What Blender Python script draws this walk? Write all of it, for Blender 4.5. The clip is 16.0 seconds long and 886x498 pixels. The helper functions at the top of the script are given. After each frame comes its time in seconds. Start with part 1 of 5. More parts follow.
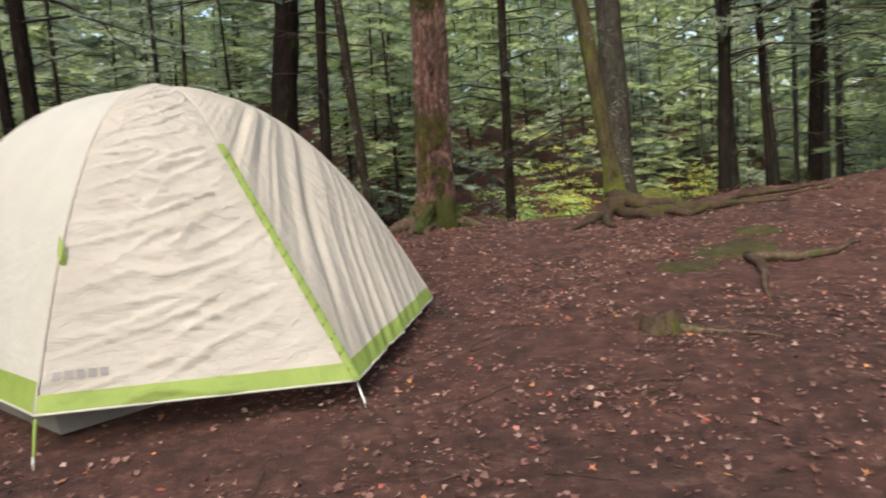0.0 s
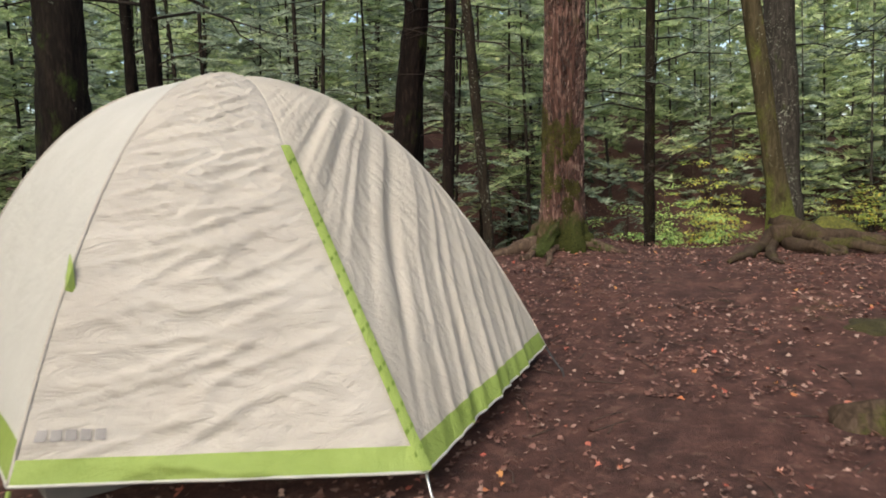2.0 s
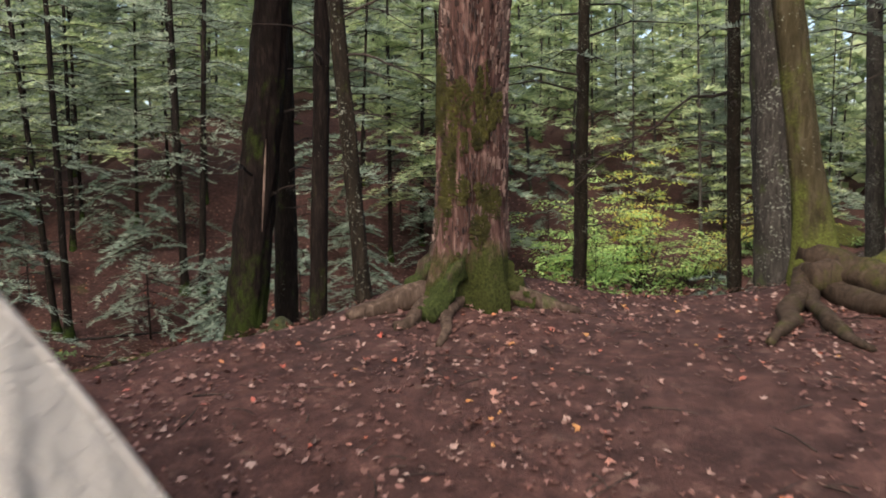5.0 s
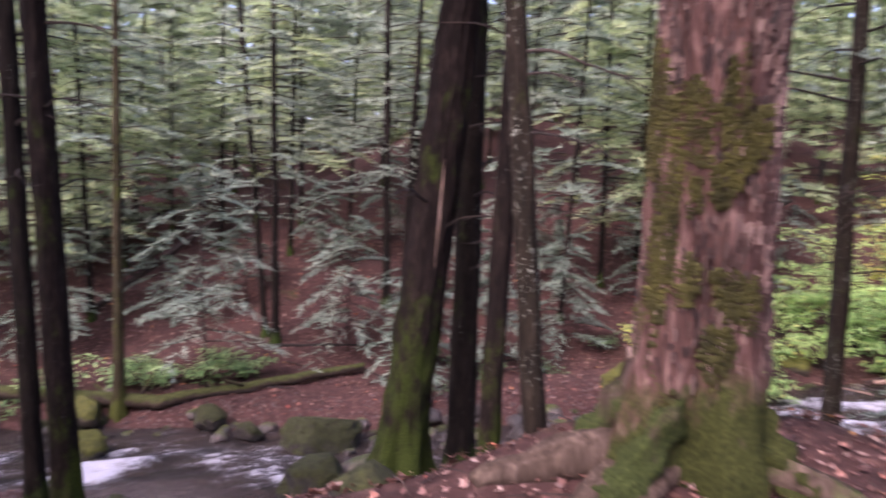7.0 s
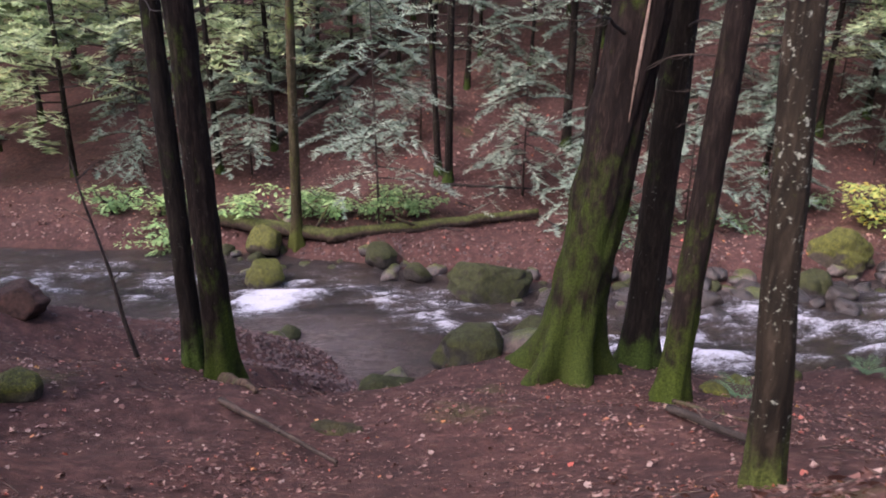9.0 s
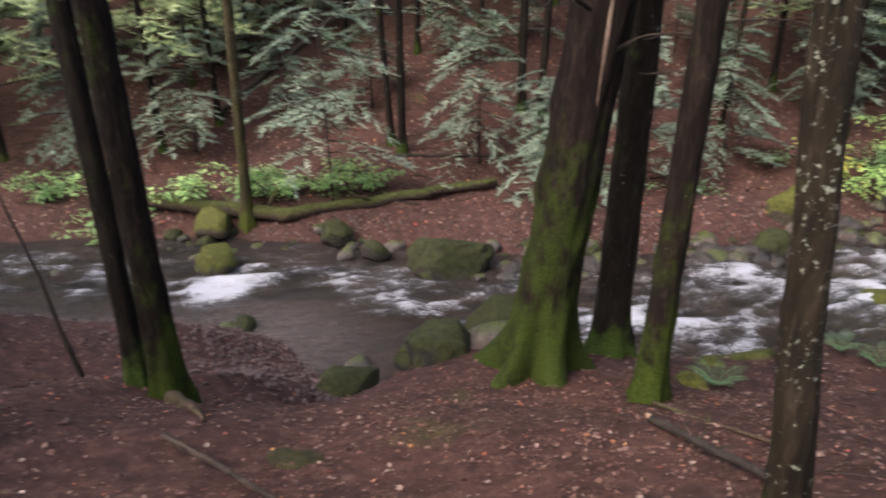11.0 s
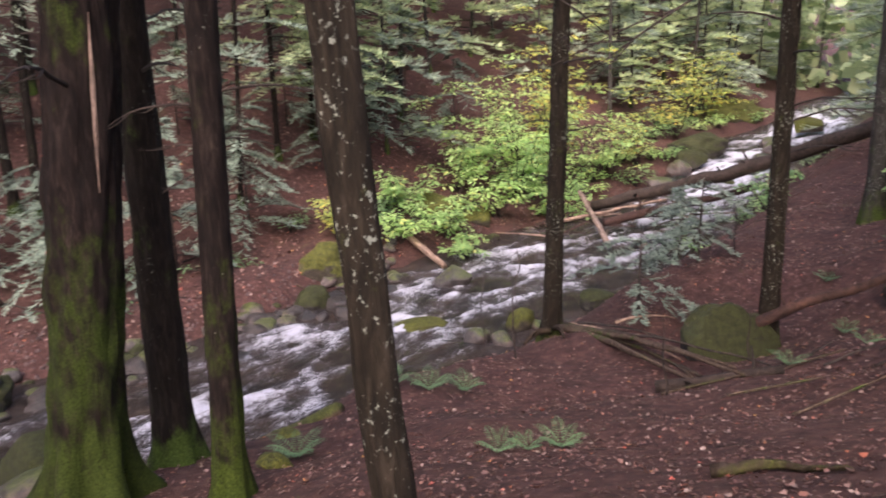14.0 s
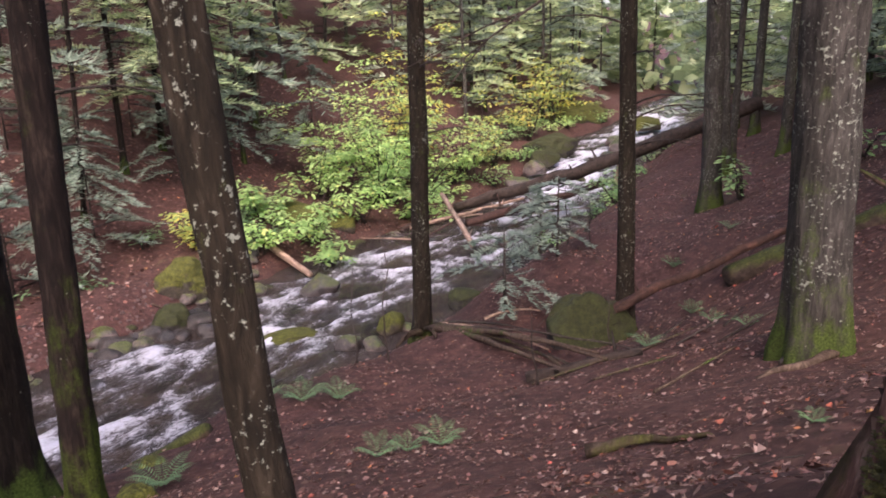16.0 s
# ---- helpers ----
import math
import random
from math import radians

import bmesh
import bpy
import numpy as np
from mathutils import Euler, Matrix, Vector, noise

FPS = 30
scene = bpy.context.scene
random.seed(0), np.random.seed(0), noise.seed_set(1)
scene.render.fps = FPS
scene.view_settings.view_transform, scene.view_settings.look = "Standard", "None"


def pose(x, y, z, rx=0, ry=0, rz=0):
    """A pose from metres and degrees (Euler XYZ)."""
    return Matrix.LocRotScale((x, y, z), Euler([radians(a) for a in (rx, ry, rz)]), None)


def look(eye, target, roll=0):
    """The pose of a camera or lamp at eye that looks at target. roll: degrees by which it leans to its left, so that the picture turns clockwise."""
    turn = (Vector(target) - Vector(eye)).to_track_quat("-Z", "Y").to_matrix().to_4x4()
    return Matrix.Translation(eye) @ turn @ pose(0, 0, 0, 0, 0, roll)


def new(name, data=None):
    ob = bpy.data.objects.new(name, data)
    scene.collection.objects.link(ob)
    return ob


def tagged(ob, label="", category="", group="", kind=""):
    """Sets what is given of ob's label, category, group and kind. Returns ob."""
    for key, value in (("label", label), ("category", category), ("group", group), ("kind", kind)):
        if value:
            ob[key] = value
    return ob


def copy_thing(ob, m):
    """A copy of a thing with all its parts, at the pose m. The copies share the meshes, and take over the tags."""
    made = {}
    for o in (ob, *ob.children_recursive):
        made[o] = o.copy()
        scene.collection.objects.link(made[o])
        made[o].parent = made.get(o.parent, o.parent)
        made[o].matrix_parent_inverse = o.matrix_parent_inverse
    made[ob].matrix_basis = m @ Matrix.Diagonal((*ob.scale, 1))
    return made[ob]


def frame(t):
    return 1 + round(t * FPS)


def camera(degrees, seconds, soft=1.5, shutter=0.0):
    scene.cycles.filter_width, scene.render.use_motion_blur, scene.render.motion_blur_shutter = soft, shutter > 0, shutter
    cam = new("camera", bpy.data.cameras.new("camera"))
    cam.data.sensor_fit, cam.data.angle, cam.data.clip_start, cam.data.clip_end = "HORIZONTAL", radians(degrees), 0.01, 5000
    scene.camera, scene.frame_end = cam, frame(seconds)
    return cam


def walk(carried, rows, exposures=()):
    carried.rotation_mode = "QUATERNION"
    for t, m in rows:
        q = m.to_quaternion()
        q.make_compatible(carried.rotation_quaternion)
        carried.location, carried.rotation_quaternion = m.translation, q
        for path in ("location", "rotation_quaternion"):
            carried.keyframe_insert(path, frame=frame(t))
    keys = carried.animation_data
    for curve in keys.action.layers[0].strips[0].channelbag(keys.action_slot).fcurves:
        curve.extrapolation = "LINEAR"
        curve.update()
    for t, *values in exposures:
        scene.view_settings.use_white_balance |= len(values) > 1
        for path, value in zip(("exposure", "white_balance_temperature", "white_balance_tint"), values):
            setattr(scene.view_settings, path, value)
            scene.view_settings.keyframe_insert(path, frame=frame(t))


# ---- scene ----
cam = camera(62.7, 16.0, 1.75, 0.5)
PATH = [
    (0, (-0.007, -0.973, 1.193), (0.147, 1.01, 0.988), -4.2),
    (0.5, (0.01, -0.877, 1.193), (0.01, 1.113, 0.992), -4.6),
    (1, (0.008, -0.548, 1.21), (-0.015, 1.442, 1.017), -5.1),
    (1.5, (0.081, -0.199, 1.206), (0.032, 1.793, 1.031), -4.2),
    (2, (0.168, 0.194, 1.24), (-0.034, 2.177, 1.075), -1.9),
    (2.5, (0.159, 0.704, 1.244), (0.013, 2.691, 1.065), -2.1),
    (3, (0.19, 1.271, 1.222), (0.226, 3.255, 0.967), -0.7),
    (3.5, (0.173, 1.883, 1.263), (0.252, 3.868, 1.036), -1.9),
    (5.8, (0.586, 4.680, 1.402), (0.533, 6.671, 1.221), -1.0),
    (6, (0.587, 4.857, 1.420), (0.504, 6.848, 1.256), -1.5),
    (6.5, (0.588, 5.312, 1.495), (0.444, 7.300, 1.325), -1.2),
    (7, (0.525, 5.771, 1.577), (-0.033, 7.684, 1.404), 0.8),
    (7.5, (0.399, 6.126, 1.621), (-0.335, 7.975, 1.412), 0.7),
    (8, (0.304, 6.630, 1.560), (-0.596, 8.382, 1.214), 2.2),
    (8.5, (0.187, 6.923, 1.558), (-0.788, 8.592, 1.046), 2.3),
    (8.7, (0.109, 7.035, 1.558), (-0.859, 8.690, 0.989), 1.6),
    (10.8, (-0.317, 7.654, 1.731), (-1.225, 9.287, 1.017), -1.3),
    (11, (-0.321, 7.720, 1.734), (-1.158, 9.385, 1.008), -0.5),
    (11.5, (-0.310, 7.834, 1.731), (-0.976, 9.573, 1.000), 1.1),
    (12, (-0.375, 7.846, 1.741), (-0.770, 9.677, 1.042), 1.1),
    (12.5, (-0.448, 7.875, 1.727), (-0.680, 9.747, 1.061), 0.4),
    (13, (-0.411, 7.957, 1.688), (-0.484, 9.863, 1.086), -0.5),
    (13.5, (-0.367, 8.091, 1.644), (-0.218, 10.009, 1.096), -0.9),
    (14, (-0.378, 8.175, 1.612), (-0.038, 10.069, 1.068), -1.5),
    (14.5, (-0.395, 8.205, 1.596), (0.069, 10.073, 1.050), -1.4),
    (15, (-0.398, 8.215, 1.583), (0.163, 10.053, 1.029), -1.6),
    (15.5, (-0.370, 8.247, 1.552), (0.269, 10.060, 1.001), -1.8),
    (16, (-0.384, 8.239, 1.549), (0.311, 10.036, 1.012), -1.7),
]
walk(cam, [(t, look(eye, target, roll)) for t, eye, target, roll in PATH],
     [(0.0, 1.3, 7050, 6), (1.2, 1.16, 7050, 6), (2.5, 1.09, 7050, 6), (4.5, 1.11, 7050, 7), (6.0, 1.75, 6250, 32), (7.0, 1.9, 6200, 40), (8.5, 2.06, 6150, 33), (11.0, 1.87, 6700, 13), (13.0, 1.95, 6650, 21), (16.0, 1.97, 6600, 27)])

# ---- light ----
world = bpy.data.worlds.new("overcast_sky")
scene.world = world
world.use_nodes = True
wn = world.node_tree.nodes
sky = wn.new("ShaderNodeTexSky")
sky.sky_type = "NISHITA"
sky.sun_disc = False
sky.sun_elevation = radians(47)
sky.sun_rotation = radians(203)
sky.air_density, sky.dust_density = 1.0, 4.0
wn["Background"].inputs["Strength"].default_value = 0.15
world.node_tree.links.new(sky.outputs["Color"], wn["Background"].inputs["Color"])
sun_data = bpy.data.lights.new("sun", "SUN")
sun_data.energy, sun_data.angle, sun_data.color = 1.5, radians(60), (1.0, 0.97, 0.92)
sun = new("sun", sun_data)
sun.matrix_world = look((-12, -20, 30), (0, 8, 0))


# ---- materials ----
def nodes_of(m):
    m.use_nodes = True
    return m.node_tree.nodes, m.node_tree.links, m.node_tree.nodes["Principled BSDF"]


def ramp_node(nt, stops):
    r = nt.new("ShaderNodeValToRGB")
    els = r.color_ramp.elements
    while len(els) < len(stops):
        els.new(0.5)
    for e, (p, c) in zip(els, stops):
        e.position, e.color = p, (*c, 1)
    return r


def mapping(nt, lk, scale, source="Object"):
    tc, mp = nt.new("ShaderNodeTexCoord"), nt.new("ShaderNodeMapping")
    mp.inputs["Scale"].default_value = scale
    lk.new(tc.outputs[source], mp.inputs["Vector"])
    return mp


def noise_node(nt, lk, mp, scale, detail=6, rough=0.6, dist=0.0):
    n = nt.new("ShaderNodeTexNoise")
    n.inputs["Scale"].default_value, n.inputs["Detail"].default_value = scale, detail
    n.inputs["Roughness"].default_value, n.inputs["Distortion"].default_value = rough, dist
    lk.new(mp.outputs[0], n.inputs["Vector"])
    return n


def mix_node(nt, lk, fac, a, b, blend="MIX"):
    m = nt.new("ShaderNodeMix")
    m.data_type, m.blend_type = "RGBA", blend
    for slot, v in ((0, fac), (6, a), (7, b)):
        if isinstance(v, (int, float)):
            m.inputs[slot].default_value = v
        elif isinstance(v, tuple):
            m.inputs[slot].default_value = (*v, 1)
        else:
            lk.new(v, m.inputs[slot])
    return m.outputs[2]


def math_node(nt, lk, op, a, b=0.0, clamp=False):
    m = nt.new("ShaderNodeMath")
    m.operation, m.use_clamp = op, clamp
    for i, v in enumerate((a, b)):
        if isinstance(v, (int, float)):
            m.inputs[i].default_value = v
        else:
            lk.new(v, m.inputs[i])
    return m.outputs[0]


def bump_to(nt, lk, bsdf, height_out, strength, distance):
    b = nt.new("ShaderNodeBump")
    b.inputs["Strength"].default_value, b.inputs["Distance"].default_value = strength, distance
    lk.new(height_out, b.inputs["Height"])
    lk.new(b.outputs[0], bsdf.inputs["Normal"])


def mat_bark(name, dark, mid, light, moss=(0.0, 0.0), lichen=0.0, moss_col=(0.032, 0.050, 0.010), grain=1.0):
    """Bark with vertical furrows. moss: (spread over the trunk, thickness at the foot); lichen: share of pale flecks."""
    m = bpy.data.materials.new(name)
    nt, lk, b = nodes_of(m)
    mp = mapping(nt, lk, (9 * grain, 9 * grain, 1.6 * grain))
    furrow = noise_node(nt, lk, mp, 3.0, 8, 0.65, 0.6)
    mp2 = mapping(nt, lk, (1, 1, 0.6))
    blot = noise_node(nt, lk, mp2, 5.0, 5)
    base = ramp_node(nt, [(0.30, dark), (0.52, mid), (0.72, light)])
    lk.new(furrow.outputs["Fac"], base.inputs[0])
    tone = ramp_node(nt, [(0.25, (0.55, 0.5, 0.48)), (0.75, (1.15, 1.1, 1.05))])
    lk.new(blot.outputs["Fac"], tone.inputs[0])
    col = mix_node(nt, lk, 1.0, base.outputs[0], tone.outputs[0], "MULTIPLY")
    if lichen:
        mp3 = mapping(nt, lk, (1, 1, 1))
        flecks, clumps = noise_node(nt, lk, mp3, 32.0, 5, 0.66), noise_node(nt, lk, mp3, 2.4, 3)
        both = math_node(nt, lk, "ADD", flecks.outputs["Fac"], math_node(nt, lk, "MULTIPLY", clumps.outputs["Fac"], 0.5))
        fm = ramp_node(nt, [(0.98 - lichen, (0, 0, 0)), (1.04 - lichen, (1, 1, 1))])
        lk.new(both, fm.inputs[0])
        col = mix_node(nt, lk, math_node(nt, lk, "MULTIPLY", fm.outputs[0], 0.55), col, (0.30, 0.32, 0.26))
    spread, foot = moss
    if spread or foot:
        tc, sep = nt.new("ShaderNodeTexCoord"), nt.new("ShaderNodeSeparateXYZ")
        lk.new(tc.outputs["Object"], sep.inputs[0])
        mr = nt.new("ShaderNodeMapRange")
        mr.inputs["From Min"].default_value, mr.inputs["From Max"].default_value = 0.0, max(foot, 0.05)
        mr.inputs["To Min"].default_value, mr.inputs["To Max"].default_value = (0.245 if foot else 0.0), 0.0
        lk.new(sep.outputs["Z"], mr.inputs[0])
        mp4 = mapping(nt, lk, (1, 1, 0.55))
        patch = noise_node(nt, lk, mp4, 2.6, 8, 0.72)
        s = math_node(nt, lk, "ADD", patch.outputs["Fac"], mr.outputs[0])
        mm = ramp_node(nt, [(0.58 - spread, (0, 0, 0)), (0.70 - spread, (1, 1, 1))])
        lk.new(s, mm.inputs[0])
        fine = noise_node(nt, lk, mapping(nt, lk, (1, 1, 1)), 60.0, 3)
        mc = ramp_node(nt, [(0.3, tuple(c * 0.4 for c in moss_col)), (0.7, tuple(c * 1.7 for c in moss_col))])
        lk.new(fine.outputs["Fac"], mc.inputs[0])
        col = mix_node(nt, lk, mm.outputs[0], col, mc.outputs[0])
    lk.new(col, b.inputs["Base Color"])
    b.inputs["Roughness"].default_value = 0.9
    b.inputs["Specular IOR Level"].default_value = 0.12
    bump_to(nt, lk, b, furrow.outputs["Fac"], 0.9, 0.02)
    return m


def mat_leafy(name, stops, through_light=0.35, rough=0.6):
    """Thin leaves: colour by leaf, with some light passing through."""
    m = bpy.data.materials.new(name)
    nt, lk, b = nodes_of(m)
    geo = nt.new("ShaderNodeNewGeometry")
    r = ramp_node(nt, stops)
    lk.new(geo.outputs["Random Per Island"], r.inputs[0])
    oi = nt.new("ShaderNodeObjectInfo")
    tone = ramp_node(nt, [(0.0, (0.75, 0.78, 0.75)), (1.0, (1.2, 1.15, 1.1))])
    lk.new(oi.outputs["Random"], tone.inputs[0])
    col = mix_node(nt, lk, 1.0, r.outputs[0], tone.outputs[0], "MULTIPLY")
    lk.new(col, b.inputs["Base Color"])
    b.inputs["Roughness"].default_value = rough
    tr, mx = nt.new("ShaderNodeBsdfTranslucent"), nt.new("ShaderNodeMixShader")
    lk.new(col, tr.inputs["Color"])
    mx.inputs[0].default_value = through_light
    lk.new(b.outputs[0], mx.inputs[1])
    lk.new(tr.outputs[0], mx.inputs[2])
    lk.new(mx.outputs[0], nt["Material Output"].inputs["Surface"])
    return m


def mat_ground():
    m = bpy.data.materials.new("forest_soil")
    nt, lk, b = nodes_of(m)
    mp = mapping(nt, lk, (1, 1, 1))
    big, mid = noise_node(nt, lk, mp, 0.9, 6), noise_node(nt, lk, mp, 7.0, 8, 0.7)
    fine = noise_node(nt, lk, mp, 55.0, 6, 0.75)
    soil = ramp_node(nt, [(0.30, (0.024, 0.0115, 0.0100)), (0.5, (0.057, 0.0270, 0.0235)), (0.72, (0.115, 0.062, 0.053))])
    lk.new(mid.outputs["Fac"], soil.inputs[0])
    grit = ramp_node(nt, [(0.3, (0.45, 0.42, 0.42)), (0.62, (1.1, 1.05, 1.0)), (0.75, (2.1, 1.8, 1.6))])
    lk.new(fine.outputs["Fac"], grit.inputs[0])
    col = mix_node(nt, lk, 1.0, soil.outputs[0], grit.outputs[0], "MULTIPLY")
    tone = ramp_node(nt, [(0.3, (0.75, 0.78, 0.8)), (0.7, (1.25, 1.15, 1.1))])
    lk.new(big.outputs["Fac"], tone.inputs[0])
    col = mix_node(nt, lk, 1.0, col, tone.outputs[0], "MULTIPLY")
    litter = nt.new("ShaderNodeTexVoronoi")
    litter.inputs["Scale"].default_value = 17.0
    lk.new(mp.outputs[0], litter.inputs["Vector"])
    cell = ramp_node(nt, [(0.0, (0.050, 0.021, 0.017)), (0.5, (0.080, 0.035, 0.028)), (0.8, (0.13, 0.066, 0.052)), (1.0, (0.18, 0.12, 0.095))])
    lk.new(litter.outputs["Color"], cell.inputs[0])
    lmask = ramp_node(nt, [(0.46, (0, 0, 0)), (0.62, (1, 1, 1))])
    lk.new(noise_node(nt, lk, mp, 5.0, 4).outputs["Fac"], lmask.inputs[0])
    col = mix_node(nt, lk, math_node(nt, lk, "MULTIPLY", lmask.outputs[0], 0.55), col, cell.outputs[0])
    mossn = noise_node(nt, lk, mp, 0.55, 7, 0.6)
    mm = ramp_node(nt, [(0.64, (0, 0, 0)), (0.72, (1, 1, 1))])
    lk.new(mossn.outputs["Fac"], mm.inputs[0])
    col = mix_node(nt, lk, math_node(nt, lk, "MULTIPLY", mm.outputs[0], 0.45), col, (0.075, 0.09, 0.02))
    lk.new(col, b.inputs["Base Color"])
    b.inputs["Roughness"].default_value = 0.92
    b.inputs["Specular IOR Level"].default_value = 0.25
    hsum = math_node(nt, lk, "ADD", mid.outputs["Fac"], math_node(nt, lk, "MULTIPLY", fine.outputs["Fac"], 0.5))
    bump_to(nt, lk, b, hsum, 0.8, 0.05)
    return m


def mat_stone(name, c1, c2, moss, moss_col=(0.06, 0.085, 0.012), rough=0.75):
    """Rock; moss: share of the upward faces that is overgrown."""
    m = bpy.data.materials.new(name)
    nt, lk, b = nodes_of(m)
    mp = mapping(nt, lk, (1, 1, 1))
    n1, n2 = noise_node(nt, lk, mp, 3.0, 8, 0.65), noise_node(nt, lk, mp, 45.0, 5)
    r = ramp_node(nt, [(0.3, c1), (0.7, c2)])
    lk.new(n1.outputs["Fac"], r.inputs[0])
    col = r.outputs[0]
    oi = nt.new("ShaderNodeObjectInfo")
    tone = ramp_node(nt, [(0.0, (0.75, 0.75, 0.78)), (1.0, (1.25, 1.15, 1.1))])
    lk.new(oi.outputs["Random"], tone.inputs[0])
    col = mix_node(nt, lk, 1.0, col, tone.outputs[0], "MULTIPLY")
    spots3 = noise_node(nt, lk, mp, 11.0, 6, 0.7)
    mott = ramp_node(nt, [(0.34, (0.38, 0.38, 0.38)), (0.55, (1.0, 1.0, 1.0)), (0.72, (1.55, 1.5, 1.45))])
    lk.new(spots3.outputs["Fac"], mott.inputs[0])
    if moss:
        geo, sep = nt.new("ShaderNodeNewGeometry"), nt.new("ShaderNodeSeparateXYZ")
        lk.new(geo.outputs["Normal"], sep.inputs[0])
        s = math_node(nt, lk, "ADD", math_node(nt, lk, "MULTIPLY", sep.outputs["Z"], 0.45), n1.outputs["Fac"])
        mm = ramp_node(nt, [(0.90 - moss * 0.6, (0, 0, 0)), (1.05 - moss * 0.55, (1, 1, 1))])
        lk.new(s, mm.inputs[0])
        mc = ramp_node(nt, [(0.3, tuple(c * 0.5 for c in moss_col)), (0.7, tuple(c * 1.6 for c in moss_col))])
        lk.new(n2.outputs["Fac"], mc.inputs[0])
        col = mix_node(nt, lk, mm.outputs[0], col, mc.outputs[0])
    col = mix_node(nt, lk, 1.0, col, mott.outputs[0], "MULTIPLY")
    lk.new(col, b.inputs["Base Color"])
    b.inputs["Roughness"].default_value = rough
    b.inputs["Specular IOR Level"].default_value = 0.3 if rough > 0.5 else 0.5
    bump_to(nt, lk, b, math_node(nt, lk, "ADD", n1.outputs["Fac"], math_node(nt, lk, "MULTIPLY", n2.outputs["Fac"], 0.35)), 0.95, 0.08)
    return m


def mat_water():
    m = bpy.data.materials.new("stream_water")
    nt, lk, b = nodes_of(m)
    at = nt.new("ShaderNodeAttribute")
    at.attribute_name = "foam"
    mp = mapping(nt, lk, (1, 1, 1))
    mp.inputs["Rotation"].default_value = (0, 0, radians(-33))
    stretch = nt.new("ShaderNodeMapping")
    stretch.inputs["Scale"].default_value = (0.85, 1.9, 1.0)
    lk.new(mp.outputs[0], stretch.inputs["Vector"])
    mp = stretch
    n1, n2 = noise_node(nt, lk, mp, 3.8, 9, 0.78, 1.8), noise_node(nt, lk, mp, 17.0, 6, 0.75, 1.2)
    s = math_node(nt, lk, "ADD", math_node(nt, lk, "MULTIPLY", n1.outputs["Fac"], 0.80), math_node(nt, lk, "MULTIPLY", n2.outputs["Fac"], 0.32))
    s = math_node(nt, lk, "SUBTRACT", s, 0.015)
    s = math_node(nt, lk, "ADD", s, math_node(nt, lk, "SUBTRACT", at.outputs["Fac"], 0.30))
    # white foam; the grey middle steps also paint in the sky's reflection
    fm = ramp_node(nt, [(0.44, (0, 0, 0)), (0.54, (0.13, 0.13, 0.13)), (0.62, (0.58, 0.58, 0.58)), (0.70, (1, 1, 1))])
    lk.new(s, fm.inputs[0])
    bed = ramp_node(nt, [(0.35, (0.016, 0.013, 0.013)), (0.65, (0.052, 0.036, 0.028))])
    lk.new(noise_node(nt, lk, mp, 0.8, 5).outputs["Fac"], bed.inputs[0])
    # pale bed of the shallows, with the calm pool's reflections put into its colour
    sh = nt.new("ShaderNodeAttribute")
    sh.attribute_name = "shallow_sheen"
    bed_sheen = ramp_node(nt, [(0.3, (0.07, 0.055, 0.052)), (0.7, (0.21, 0.17, 0.165))])
    lk.new(noise_node(nt, lk, mp, 5.0, 6, 0.7).outputs["Fac"], bed_sheen.inputs[0])
    under = mix_node(nt, lk, sh.outputs["Fac"], bed.outputs[0], bed_sheen.outputs[0])
    lk.new(mix_node(nt, lk, fm.outputs[0], under, (0.66, 0.66, 0.73)), b.inputs["Base Color"])
    lk.new(mix_node(nt, lk, fm.outputs[0], (0.10, 0.10, 0.10), (0.65, 0.65, 0.65)), b.inputs["Roughness"])
    b.inputs["IOR"].default_value = 1.33
    b.inputs["Specular IOR Level"].default_value = 0.5
    bump_to(nt, lk, b, math_node(nt, lk, "ADD", n1.outputs["Fac"], math_node(nt, lk, "MULTIPLY", n2.outputs["Fac"], 0.55)), 0.85, 0.14)
    return m


def mat_cloth(name, c1, c2, through_light, crease=(1, 1, 1), rough=0.62):
    m = bpy.data.materials.new(name)
    nt, lk, b = nodes_of(m)
    mp = mapping(nt, lk, (1, 1, 1))
    n1, n2 = noise_node(nt, lk, mp, 2.2, 6), noise_node(nt, lk, mp, 26.0, 5, 0.7)
    r = ramp_node(nt, [(0.3, c1), (0.7, c2)])
    lk.new(n1.outputs["Fac"], r.inputs[0])
    lk.new(r.outputs[0], b.inputs["Base Color"])
    b.inputs["Roughness"].default_value = rough
    b.inputs["Specular IOR Level"].default_value = 0.3
    mpc = mapping(nt, lk, crease)
    n3 = noise_node(nt, lk, mpc, 3.0, 7, 0.62, 1.2)
    rid = math_node(nt, lk, "ABSOLUTE", math_node(nt, lk, "SUBTRACT", n3.outputs["Fac"], 0.5))
    hs = math_node(nt, lk, "ADD", math_node(nt, lk, "MULTIPLY", rid, -1.6), math_node(nt, lk, "MULTIPLY", n2.outputs["Fac"], 0.35))
    bump_to(nt, lk, b, hs, 0.8, 0.025)
    tr, mx = nt.new("ShaderNodeBsdfTranslucent"), nt.new("ShaderNodeMixShader")
    lk.new(r.outputs[0], tr.inputs["Color"])
    mx.inputs[0].default_value = through_light
    lk.new(b.outputs[0], mx.inputs[1])
    lk.new(tr.outputs[0], mx.inputs[2])
    lk.new(mx.outputs[0], nt["Material Output"].inputs["Surface"])
    return m


def mat_wood(name, c1, c2, moss=0.0):
    return mat_stone(name, c1, c2, moss, (0.050, 0.056, 0.012), 0.85)


